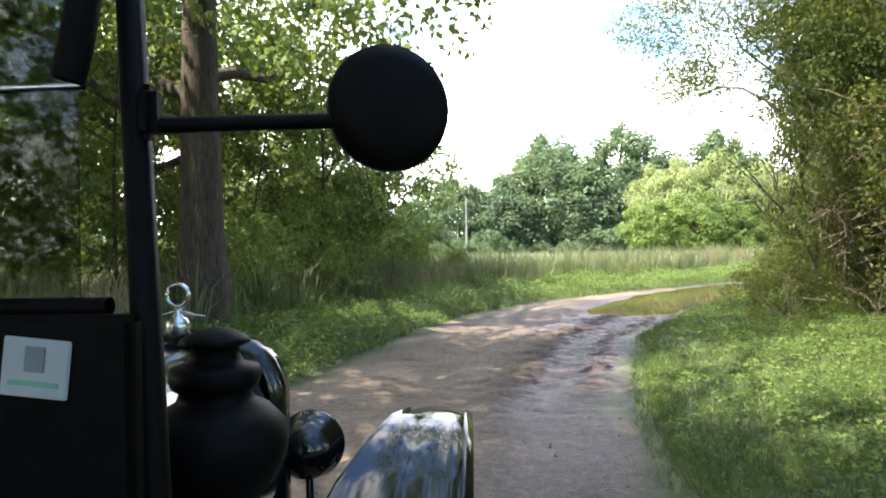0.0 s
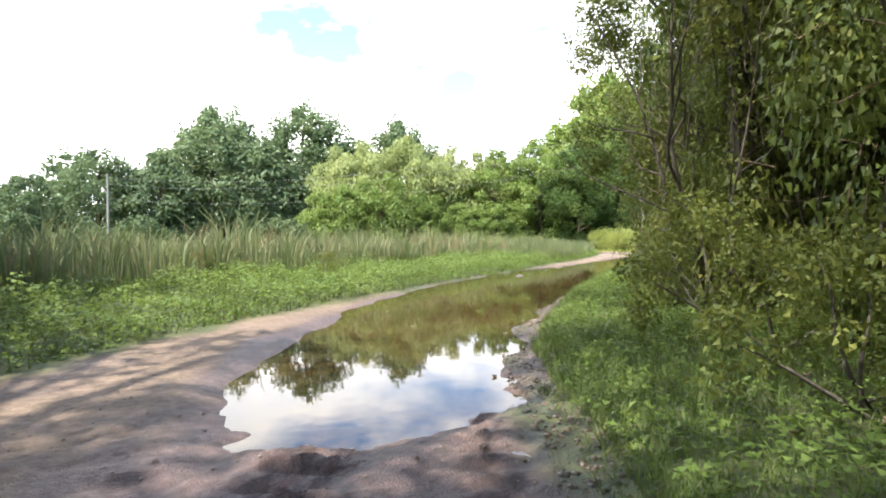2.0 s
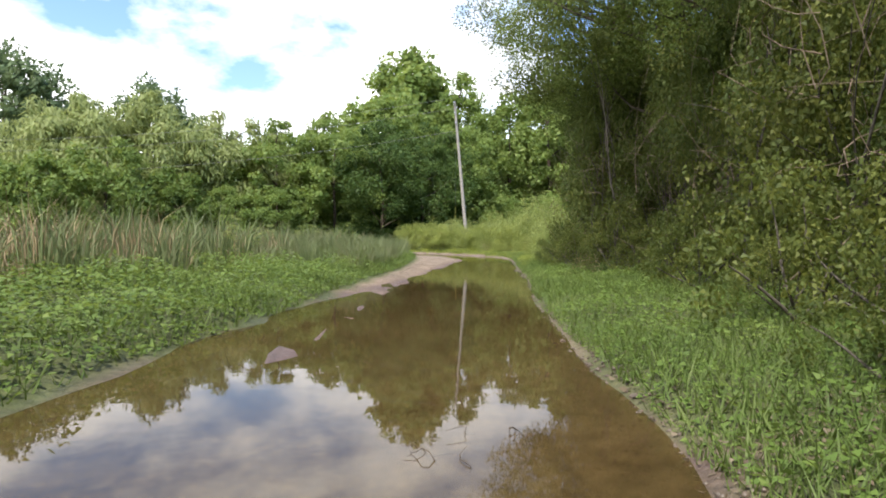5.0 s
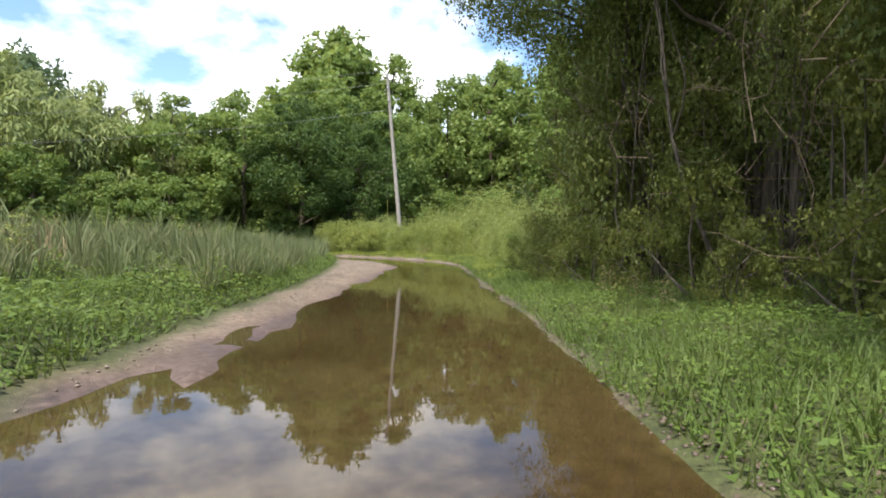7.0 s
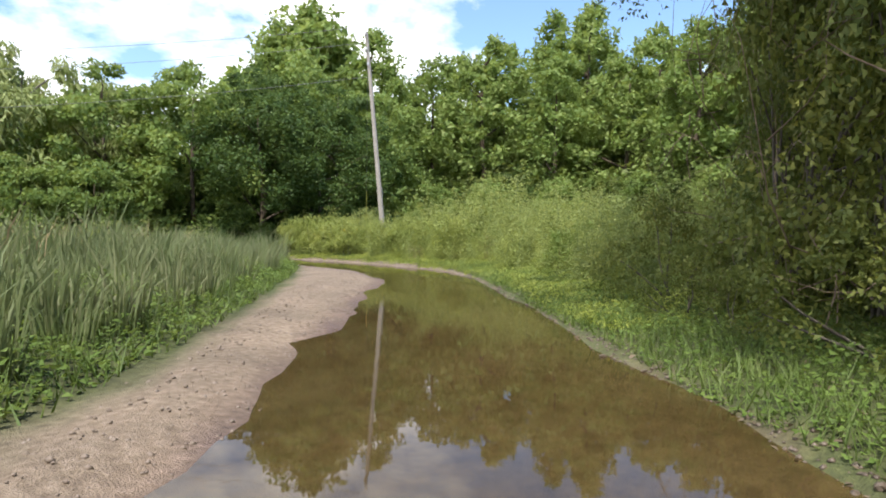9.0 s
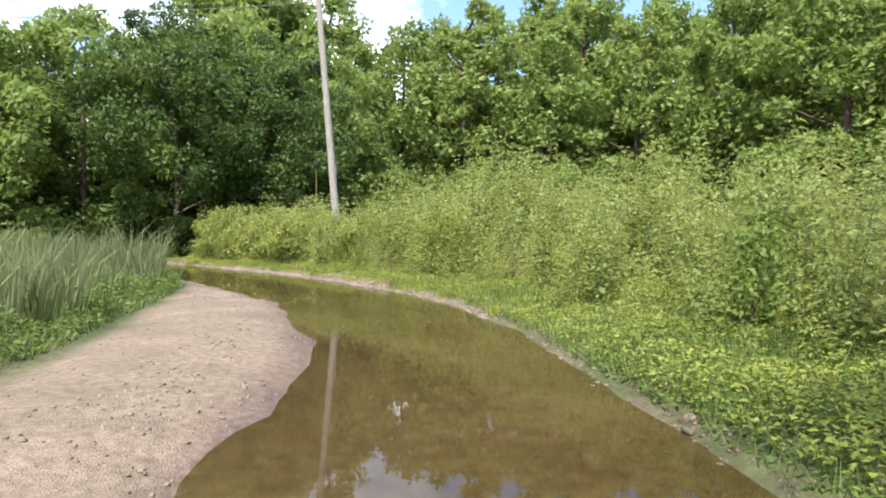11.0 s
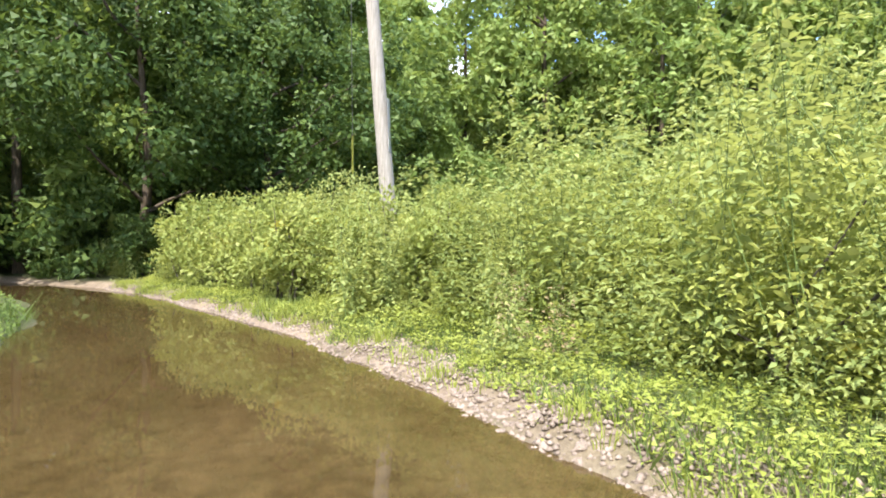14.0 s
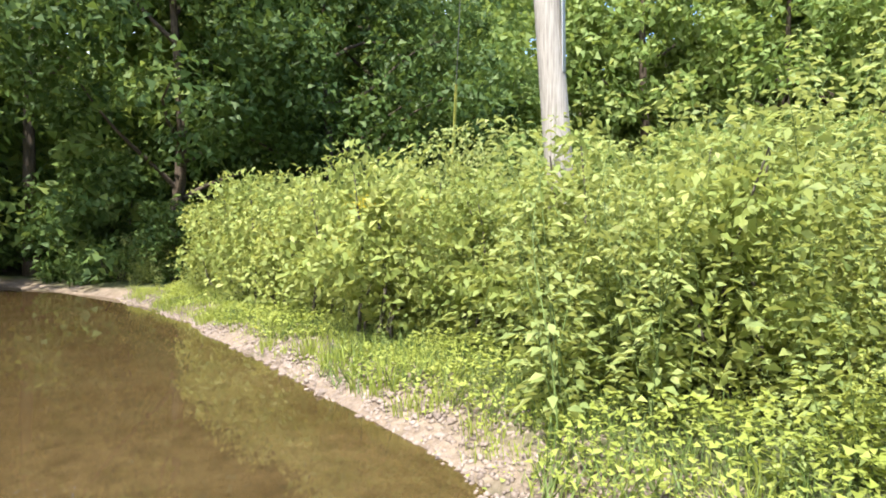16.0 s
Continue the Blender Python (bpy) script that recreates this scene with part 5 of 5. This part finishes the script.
        part("side_port", lathe("side_port", [(0, 0.03), (0.02, 0.028), (0.028, 0.016), (0.03, 0)], MATT_BLACK), lamp, m=pose(-s * 0.06, -0.02, -0.02, 0, -s * 90))
        part("lamp_bracket", rod("lamp_bracket", [(s * 0.5, 0.05, 1.02), (s * 0.56, 0.1, 1.0), (s * 0.6, 0.14, 1.0)], 0.014, MATT_BLACK), car)
    # headlamps
    bowl = [(0, -0.13), (0.03, -0.128), (0.06, -0.115), (0.085, -0.085), (0.1, -0.045), (0.107, 0), (0.112, 0.006), (0.112, 0.018), (0.104, 0.024)]
    for s in (-1, 1):
        lamp = part("headlamp", lathe("headlamp", bowl, PAINT, 40), car, "round glossy black headlamp", pose(s * 0.352, 1.42, 0.785, -90))
        part("headlamp_lens", lathe("headlamp_lens", [(0, 0.034), (0.05, 0.031), (0.104, 0.02)], GLASS, 40), lamp)
        part("headlamp_stalk", rod("headlamp_stalk", [(s * 0.352, 1.4, 0.69), (s * 0.36, 1.38, 0.62), (s * 0.38, 1.36, 0.5)], 0.013, PAINT), car)
    # mudguards: crowned blades with rolled edges
    for s in (-1, 1):
        line = [(2.02, 0.58), (1.97, 0.69), (1.84, 0.775), (1.64, 0.8), (1.42, 0.785), (1.2, 0.72), (0.9, 0.61), (0.6, 0.52), (0.3, 0.42), (0.15, 0.39)]
        secs = []
        for k, (y, z) in enumerate(line):
            wide = 0.14 if k < 5 else 0.15
            xc = s * (0.75 - (0.0 if k < 5 else 0.012 * (k - 4)))
            inner = s * 0.045 * max(0, k - 2)
            secs.append([(xc + wide * u - (inner if s * u < -0.5 else 0), y, z - (0.035 * max(0, k - 2) if s * u < -0.9 else 0) + 0.03 * (1 - u * u) + (0.016 if abs(abs(u) - 0.8) < 0.05 else 0) - (0.03 if abs(u) > 0.99 else 0)) for u in (-1, -0.97, -0.86, -0.8, -0.74, -0.4, 0, 0.4, 0.74, 0.8, 0.86, 0.97, 1)])
        part("front_mudguard", sweep("front_mudguard", secs, PAINT), car)
        secs = []
        for a in np.linspace(0.15, math.pi - 0.1, 12):
            y, z = -1.42 + 0.48 * math.cos(a), 0.38 + 0.46 * math.sin(a)
            secs.append([(s * 0.735 + 0.13 * u, y, z + 0.02 * (1 - u * u)) for u in (-1, -0.8, -0.4, 0, 0.4, 0.8, 1)])
        part("rear_mudguard", sweep("rear_mudguard", secs, PAINT), car)
        part("running_board", slab("running_board", (0.28, 1.15, 0.03), MATT_BLACK, 0.008), car, m=pose(s * 0.735, -0.4, 0.38))
        for y in (1.56, -1.42):
            r = 0.38
            wheel = part("wheel", lathe("wheel_hub", [(0, -0.07), (0.05, -0.07), (0.06, -0.04), (0.06, 0.04), (0.05, 0.07), (0, 0.075)], MATT_BLACK, 20), car, m=pose(s * 0.72, y, r, 0, 90, 0))
            part("tyre", quick_mesh("tyre", *tube([(0.335 * math.cos(a), 0.335 * math.sin(a), 0) for a in np.linspace(0, 2 * math.pi, 41)], np.full(41, 0.045), 12), RUBBER, True), wheel)
            part("rim", quick_mesh("rim", *tube([(0.285 * math.cos(a), 0.285 * math.sin(a), 0) for a in np.linspace(0, 2 * math.pi, 41)], np.full(41, 0.022), 8), PAINT, True), wheel)
            for k in range(12):
                a = 2 * math.pi * k / 12
                part("spoke", rod("spoke", [(0.05 * math.cos(a), 0.05 * math.sin(a), 0), (0.28 * math.cos(a), 0.28 * math.sin(a), 0)], 0.015, WOOD_SPOKE, 6), wheel)
    part("front_axle", rod("front_axle", [(-0.66, 1.56, 0.36), (0.66, 1.56, 0.36)], 0.025, MATT_BLACK), car)
    part("rear_axle", rod("rear_axle", [(-0.66, -1.42, 0.38), (0.66, -1.42, 0.38)], 0.03, MATT_BLACK), car)
    for s in (-1, 1):
        part("chassis_rail", rod("chassis_rail", [(s * 0.3, -1.55, 0.5), (s * 0.3, 1.5, 0.5)], 0.035, MATT_BLACK, 6), car)


build_car()

# ---- grass, groundcover, stones ----
YELLOW = plain_material("yellow_plastic", [(0.3, (0.34, 0.32, 0.07)), (0.7, (0.44, 0.42, 0.1))], 8.0, 0.5)
guy = empty("guy_wire", "pole's guy wire with a yellow plastic guard", "wire")
a = np.array([51.7, 56.2, 0.3])
b_top = np.array([POLE[0] - 0.5, POLE[1] + 0.75, 10.6])
part("strand", rod("guy_strand", [a, b_top], 0.008, WIRE, 5), guy)
d = (b_top - a) / np.linalg.norm(b_top - a)
part("guard", rod("guy_guard", [a + d * 0.8, a + d * 4.2], 0.024, YELLOW, 10), guy, "yellow plastic guard tube")


def near_track(p, lo, hi, side=None):
    road = signed(p, ROAD_LOOP)
    ok = (road > lo) & (road < hi)
    if side is not None:
        ok &= (line_distance(p, PATH_R)[2] > 0) == (side > 0)
    return ok


def side_of(p):
    return line_distance(p, PATH_R)[2]


def strip(g, line, n, a0, a1, lo, hi, power=1.0):
    """Random places in a strip to the right of a line."""
    d = np.diff(line, axis=0)
    size = np.hypot(d[:, 0], d[:, 1])
    start = np.concatenate([[0], np.cumsum(size)])
    a = g.uniform(a0, min(a1, start[-1] - 0.01), n)
    k = np.clip(np.searchsorted(start, a, "right") - 1, 0, len(size) - 1)
    u = d[k] / size[k][:, None]
    off = lo + (hi - lo) * g.uniform(0, 1, n) ** power
    p = line[k] + u * (a - start[k])[:, None] + np.stack([u[:, 1], -u[:, 0]], 1) * off[:, None]
    road = signed(p, ROAD_LOOP)
    patchy = 0.5 + 0.55 * waves(p[:, 0], p[:, 1], 2.4, 12)
    bar = (side_of(p) > 0) & (p[:, 1] > 38) & (road < patchy * smooth(p[:, 1], 38, 49))
    return p[(road > lo * 0.8) & ~bar]


def strip_open(g, line, n, a0, a1, lo, hi):
    """The same, bare places included."""
    d = np.diff(line, axis=0)
    size = np.hypot(d[:, 0], d[:, 1])
    start = np.concatenate([[0], np.cumsum(size)])
    a = g.uniform(a0, min(a1, start[-1] - 0.01), n)
    k = np.clip(np.searchsorted(start, a, "right") - 1, 0, len(size) - 1)
    u = d[k] / size[k][:, None]
    return line[k] + u * (a - start[k])[:, None] + np.stack([u[:, 1], -u[:, 0]], 1) * (lo + (hi - lo) * g.uniform(0, 1, n) ** 1.5)[:, None]


SIDE_R, SIDE_L = np.array(RIGHT[1:27], float), np.array(LEFT[1:24], float)[::-1]


def grass(name, p, h0, h1, w, lean, mat, label, seed, swell=0.3):
    g = np.random.default_rng(seed)
    h = g.uniform(h0, h1, len(p)) * (1 + swell * waves(p[:, 0], p[:, 1], 1.4, seed))
    v, f = blades(g, p, lay(p)[0], h, w * g.uniform(0.6, 1.4, len(p)), lean, True)
    return stuff(name, v, f, mat, label, "grass")


def tussocks(name, centres, per, h0, h1, w, spread_by, mat, label, seed):
    """Clumps of arching blades, each clump with its own height."""
    g = np.random.default_rng(seed)
    k = len(centres)
    tall = g.uniform(h0, h1, k) * (1 + 0.3 * waves(centres[:, 0], centres[:, 1], 1.1, seed) + 0.15 * waves(centres[:, 0], centres[:, 1], 3.7, seed + 1))
    c = np.repeat(np.arange(k), per)
    a = g.uniform(0, 2 * math.pi, k * per)
    out = np.stack([np.cos(a), np.sin(a), np.zeros(k * per)], 1)
    xy = centres[c] + out[:, :2] * (spread_by * g.uniform(0, 1, k * per) ** 0.7)[:, None]
    h = tall[c] * g.uniform(0.4, 1.05, k * per)
    foot = np.c_[xy, lay(centres)[0][c] - 0.03]
    b = g.uniform(0, 2 * math.pi, k * per)
    side = np.stack([np.cos(b), np.sin(b), np.zeros(k * per)], 1)
    W = side * (w * g.uniform(0.6, 1.4, k * per))[:, None] * 0.5
    fall = (h * g.uniform(0.05, 0.55, k * per))[:, None]
    up = np.zeros((k * per, 3))
    up[:, 2] = h
    mid, tip = foot + up * 0.68 + out * fall * 0.35, foot + up * (1 - 0.25 * (fall / h[:, None]) ** 2) + out * fall
    v = np.stack([foot - W * 0.7, foot + W * 0.7, mid + W, mid - W, tip + W * 0.12, tip - W * 0.12], 1).reshape(-1, 3)
    f = (np.arange(k * per) * 6)[:, None, None] + np.array([[0, 1, 2, 3], [3, 2, 4, 5]])
    return stuff(name, v, f.reshape(-1, 4), mat, label, "grass")


gr = np.random.default_rng(90)
grass("verge_grass", strip(gr, SIDE_R, 95000, 7, 34, 0.16, 3.6, 1.1), 0.05, 0.15, 0.010, 0.8, BLADE_GREEN, "short green grass on the verge of the track", 91)
grass("verge_grass", strip(gr, SIDE_R, 14000, 4, 21, 0.02, 0.4), 0.03, 0.1, 0.008, 0.8, BLADE_GREEN, "thin grass at the edge of the dirt track", 77)
grass("bank_grass", strip(gr, SIDE_R, 70000, 32, 85, 0.2, 2.8, 1.0), 0.07, 0.24, 0.012, 0.8, BLADE_GREEN, "short grass on the bank of the flooded track", 92)
grass("verge_grass", strip(gr, SIDE_L, 70000, 0, 92, 0.03, 4.8, 1.0), 0.1, 0.32, 0.016, 0.8, BLADE_GREEN, "lush green grass beside the track and the field", 93)
g = np.random.default_rng(87)
p = scatter(g, 9000, -4, 46, 17, 64, lambda p: near_track(p, 2.7, 26, -1) & ((p[:, 0] > 0.5) | (p[:, 1] > 25)))
p = p[g.uniform(0, 1, len(p)) < np.exp(-(signed(p, ROAD_LOOP) - 2.7) / 6.0)]
tussocks("tall_grass", p, 26, 0.6, 1.15, 0.024, 0.26, BLADE_TALL, "tall grey-green seeding grass in the field", 94)
p = strip(gr, SIDE_L, 700, 18, 74, 2.9, 7.5)
tussocks("reeds", p, 16, 0.75, 1.5, 0.03, 0.26, BLADE_TALL, "coarse reeds standing above the field grass", 89)
p = strip(gr, SIDE_L, 900, 12, 70, 2.9, 8.0)
tussocks("dry_grass", p, 14, 0.7, 1.35, 0.014, 0.22, BLADE_DRY, "dry brown seed stalks among the field grass", 83)
p = strip(gr, SIDE_L, 1000, 3, 30, 0.5, 4.5)
tussocks("bank_tall_grass", p, 26, 0.5, 1.0, 0.018, 0.16, BLADE_TALL, "tall green grass on the inner bank of the bend", 88)
grass("plateau_grass", strip(gr, SIDE_R, 30000, 50, 76, 6.0, 22), 0.5, 1.1, 0.03, 0.5, BLADE_PALE, "pale tall grass on the flat behind the weeds", 79)
p = scatter(g, 60000, -30, 62, 22, 98, lambda p: near_track(p, 7, 75, -1))
grass("meadow_grass", p, 0.5, 1.1, 0.05, 0.4, BLADE_PALE, "tall pale meadow grass across the field", 95)


def groundcover(name, p, size, hmax, mat, label, seed, edge=0.0):
    """Leaves in low mounds; edge: how far from the track the growth reaches its full height."""
    g = np.random.default_rng(seed)
    k = len(p)
    mound = np.clip(0.55 + 0.4 * waves(p[:, 0], p[:, 1], 1.9, seed) + 0.3 * waves(p[:, 0], p[:, 1], 5.3, seed + 1), 0.12, 1.4)
    if edge:
        mound = mound * (0.25 + 0.75 * smooth(signed(p, ROAD_LOOP), 0.0, edge))
    z = lay(p)[0] + hmax * g.uniform(0.05, 1.0, k) ** 0.8 * mound
    a = g.uniform(0, 6.28, k)
    axis = np.stack([np.cos(a), np.sin(a), g.uniform(-0.4, 0.6, k)], 1)
    face = np.array([[0, 0, 1.0]]) + g.normal(0, 0.4, (k, 3))
    s = size * g.uniform(0.5, 1.4, k)
    v, f = leaf_arrays(np.c_[p, z], axis, face, s, s * 0.7, simple=True)
    return stuff(name, v, f, mat, label, "groundcover")


groundcover("verge_groundcover", strip(gr, SIDE_R, 130000, 8, 62, 0.2, 4.2), 0.045, 0.24, LEAF_LUSH, "low leafy groundcover among the verge grass", 96, 0.9)
groundcover("verge_groundcover", strip(gr, SIDE_L, 150000, 0, 92, 0.08, 3.9), 0.064, 0.5, LEAF_LUSH, "low lush groundcover beside the field", 97, 0.6)
groundcover("bank_groundcover", strip(gr, SIDE_R, 130000, 52, 86, 0.3, 3.6), 0.043, 0.28, LEAF_CLOVER, "low bright green leafy groundcover on the bank", 98, 0.8)
groundcover("bank_undergrowth", strip(gr, SIDE_R, 50000, 56, 86, 2.4, 7.5), 0.075, 0.7, LEAF_WEED_DULL, "knee-high green undergrowth beneath the weeds", 78)
groundcover("leaf_litter", strip(gr, SIDE_R, 5000, 14, 60, -0.3, 3.0), 0.05, 0.03, LITTER, "dry fallen leaves scattered along the bank", 99)


def stone_mesh(seed, mat=STONE):
    g = np.random.default_rng(seed)
    bm = bmesh.new()
    bmesh.ops.create_icosphere(bm, subdivisions=2, radius=0.5)
    sx, sy, sz = 1.0, g.uniform(0.6, 0.9), g.uniform(0.4, 0.65)
    for v in bm.verts:
        n = noise.noise(Vector(v.co) * 2.2 + Vector((seed, 0, 0)))
        v.co = Vector((v.co.x * sx, v.co.y * sy, v.co.z * sz)) * (1 + 0.45 * n)
    me = bpy.data.meshes.new("stone")
    bm.to_mesh(me)
    bm.free()
    me.materials.append(mat)
    return me


STONES = [stone_mesh(s) for s in range(6)]
STONE_WET = plain_material("wet_dark_stone", [(0.25, (0.05, 0.036, 0.026)), (0.5, (0.1, 0.075, 0.055)), (0.8, (0.17, 0.135, 0.105))], 7.0, 0.4, relief=0.5, distance=0.02)
WET_STONES = [stone_mesh(s, STONE_WET) for s in range(6, 9)]
for k in range(290):
    a = rnd.uniform(0, 1)
    line = np.array(RIGHT[9:27], float)
    length = float(np.hypot(*np.diff(line, axis=0).T).sum())
    x, y = beside(line, a * length, rnd.normal(0.02, 0.14))
    if k % 5 < 3:
        x, y = beside(line, length * rnd.uniform(0.68, 1.0), abs(rnd.normal(0.0, 0.22)) - 0.08)
    s = rnd.uniform(0.035, 0.11) * (1.0 if y > 38 else 0.9)
    ob = tagged(new("stone", STONES[k % 6] if y > 40 or k % 4 == 0 else WET_STONES[k % 3]), "rough pale brown stone at the water's edge" if y > 40 or k % 4 == 0 else "damp dark brown stone at the water's edge", "stone", "stones along the shore")
    ob.matrix_basis = pose(x, y, ground_z(x, y) + 0.1 * s, rnd.uniform(-25, 25), rnd.uniform(-25, 25), rnd.uniform(0, 360)) @ Matrix.Diagonal((s, s, s, 1))


# a small heap of stones and twigs standing out of the water
for k in range(26):
    x, y = 20.5 + rnd.normal(0, 0.22), 29.35 + rnd.normal(0, 0.16)
    s = rnd.uniform(0.03, 0.08)
    ob = tagged(new("stone", WET_STONES[k % 3]), "wet brown stone in the shallow water", "stone", "stones in the flood water")
    ob.matrix_basis = pose(x, y, ground_z(x, y) + rnd.uniform(0.02, 0.1) * math.exp(-((x - 20.5) ** 2 + (y - 29.35) ** 2) / 0.06) + 0.3 * s, rnd.uniform(-30, 30), 0, rnd.uniform(0, 360)) @ Matrix.Diagonal((s, s, s, 1))
for x, y, s in [(11.75, 25.1, 0.2), (8.6, 21.7, 0.12)]:
    ob = tagged(new("stone", WET_STONES[int(x) % 3]), "dark half-buried stone at the grassy bank", "stone", "stones at the grassy bank")
    ob.matrix_basis = pose(x, y, ground_z(x, y) + 0.1 * s, 0, 0, 70 * x) @ Matrix.Diagonal((s, s, s * 0.8, 1))
for k in range(7):
    g = np.random.default_rng(800 + k)
    x, y = 13.9 + g.normal(0, 0.3), 24.1 + g.normal(0, 0.25)
    a = g.uniform(0, 6.28)
    end = (x + 0.2 * math.cos(a), y + 0.2 * math.sin(a), 0.015 + g.uniform(0, 0.03))
    v, f = tube(bent(g, (x, y, -0.02), end, 0.03, 6), np.linspace(0.004, 0.0015, 6), 4)
    tagged(new("twig", quick_mesh("twig", v, f, BARK, True)), "thin dark twig lying in the flood water", "twig", "twigs in the flood water")
g = np.random.default_rng(820)
p = np.vstack([g.normal(0, 1, (700, 2)) * (0.45, 0.3) + (14.95, 22.55), g.normal(0, 1, (420, 2)) * (0.3, 0.25) + (13.9, 21.85), g.normal(0, 1, (500, 2)) * (0.5, 0.35) + (25.0, 30.0), g.normal(0, 1, (500, 2)) * (0.5, 0.4) + (8.2, 16.6)])
groundcover("dead_leaf_patch", p, 0.035, 0.05, LITTER, "patch of dry brown leaves on the bank", 821)


def gravel(name, p, s0, s1, label, seed, mat=STONE):
    g = np.random.default_rng(seed)
    k = len(p)
    z = lay(p)[0]
    octa = np.array([(1, 0, 0), (0, 1, 0), (-1, 0, 0), (0, -1, 0), (0, 0, 0.7), (0, 0, -0.7)], float)
    tri = np.array([(0, 1, 4), (1, 2, 4), (2, 3, 4), (3, 0, 4), (1, 0, 5), (2, 1, 5), (3, 2, 5), (0, 3, 5)])
    s = g.uniform(s0, s1, (k, 1, 1)) * g.uniform(0.6, 1.2, (k, 6, 1))
    a = g.uniform(0, 6.28, k)
    rot = np.stack([np.cos(a), -np.sin(a), np.sin(a), np.cos(a)], 1).reshape(k, 2, 2)
    v = octa[None] * s
    v[:, :, :2] = np.einsum("kij,knj->kni", rot, v[:, :, :2])
    v = v + np.c_[p, z][:, None]
    f = tri[None] + (np.arange(k) * 6)[:, None, None]
    return stuff(name, v.reshape(-1, 3), f.reshape(-1, 3), mat, label, "gravel")


gravel("shore_gravel", strip_open(gr, SIDE_R, 5500, 18, 64, -0.14, 0.3), 0.008, 0.03, "small damp stones and gravel along the water's edge", 98, STONE_WET)
gravel("shore_gravel", strip_open(gr, SIDE_R, 1800, 60, 86, -0.14, 0.28), 0.008, 0.03, "small pale stones along the sunny water's edge", 97)
p = strip_open(gr, SIDE_R, 15000, 64, 88, -0.14, 0.95)
gravel("gravel_bar", p, 0.01, 0.036, "pale gravel bar along the sunny shore", 100)
gravel("track_gravel", scatter(gr, 60000, -3, 45, 3, 56, lambda p: (signed(p, ROAD_LOOP) < -0.05) & (signed(p, POND_LOOP) > 0.05)), 0.005, 0.018, "fine gravel on the dirt track", 99)
p = scatter(gr, 40000, 18, 44, 30, 54, lambda p: (signed(p, ROAD_LOOP) < -0.1) & (signed(p, POND_LOOP) > -0.15) & (signed(p, POND_LOOP) < 1.1))
gravel("lane_gravel", p[: 6000], 0.008, 0.026, "loose pale gravel along the sandy lane's wet side", 101)
p = strip_open(gr, SIDE_R, 260, 63, 87, 0.25, 1.05)
tussocks("bar_grass", p, 22, 0.1, 0.24, 0.009, 0.12, LEAF_CLOVER, "thin grass tufts growing through the gravel bar", 102)
p = strip_open(gr, SIDE_R, 150, 64, 87, 0.3, 1.1)
p = np.repeat(p, 26, axis=0) + gr.normal(0, 0.11, (150 * 26, 2))
groundcover("bar_seedlings", p, 0.03, 0.08, LEAF_CLOVER, "small green seedlings among the gravel", 103)
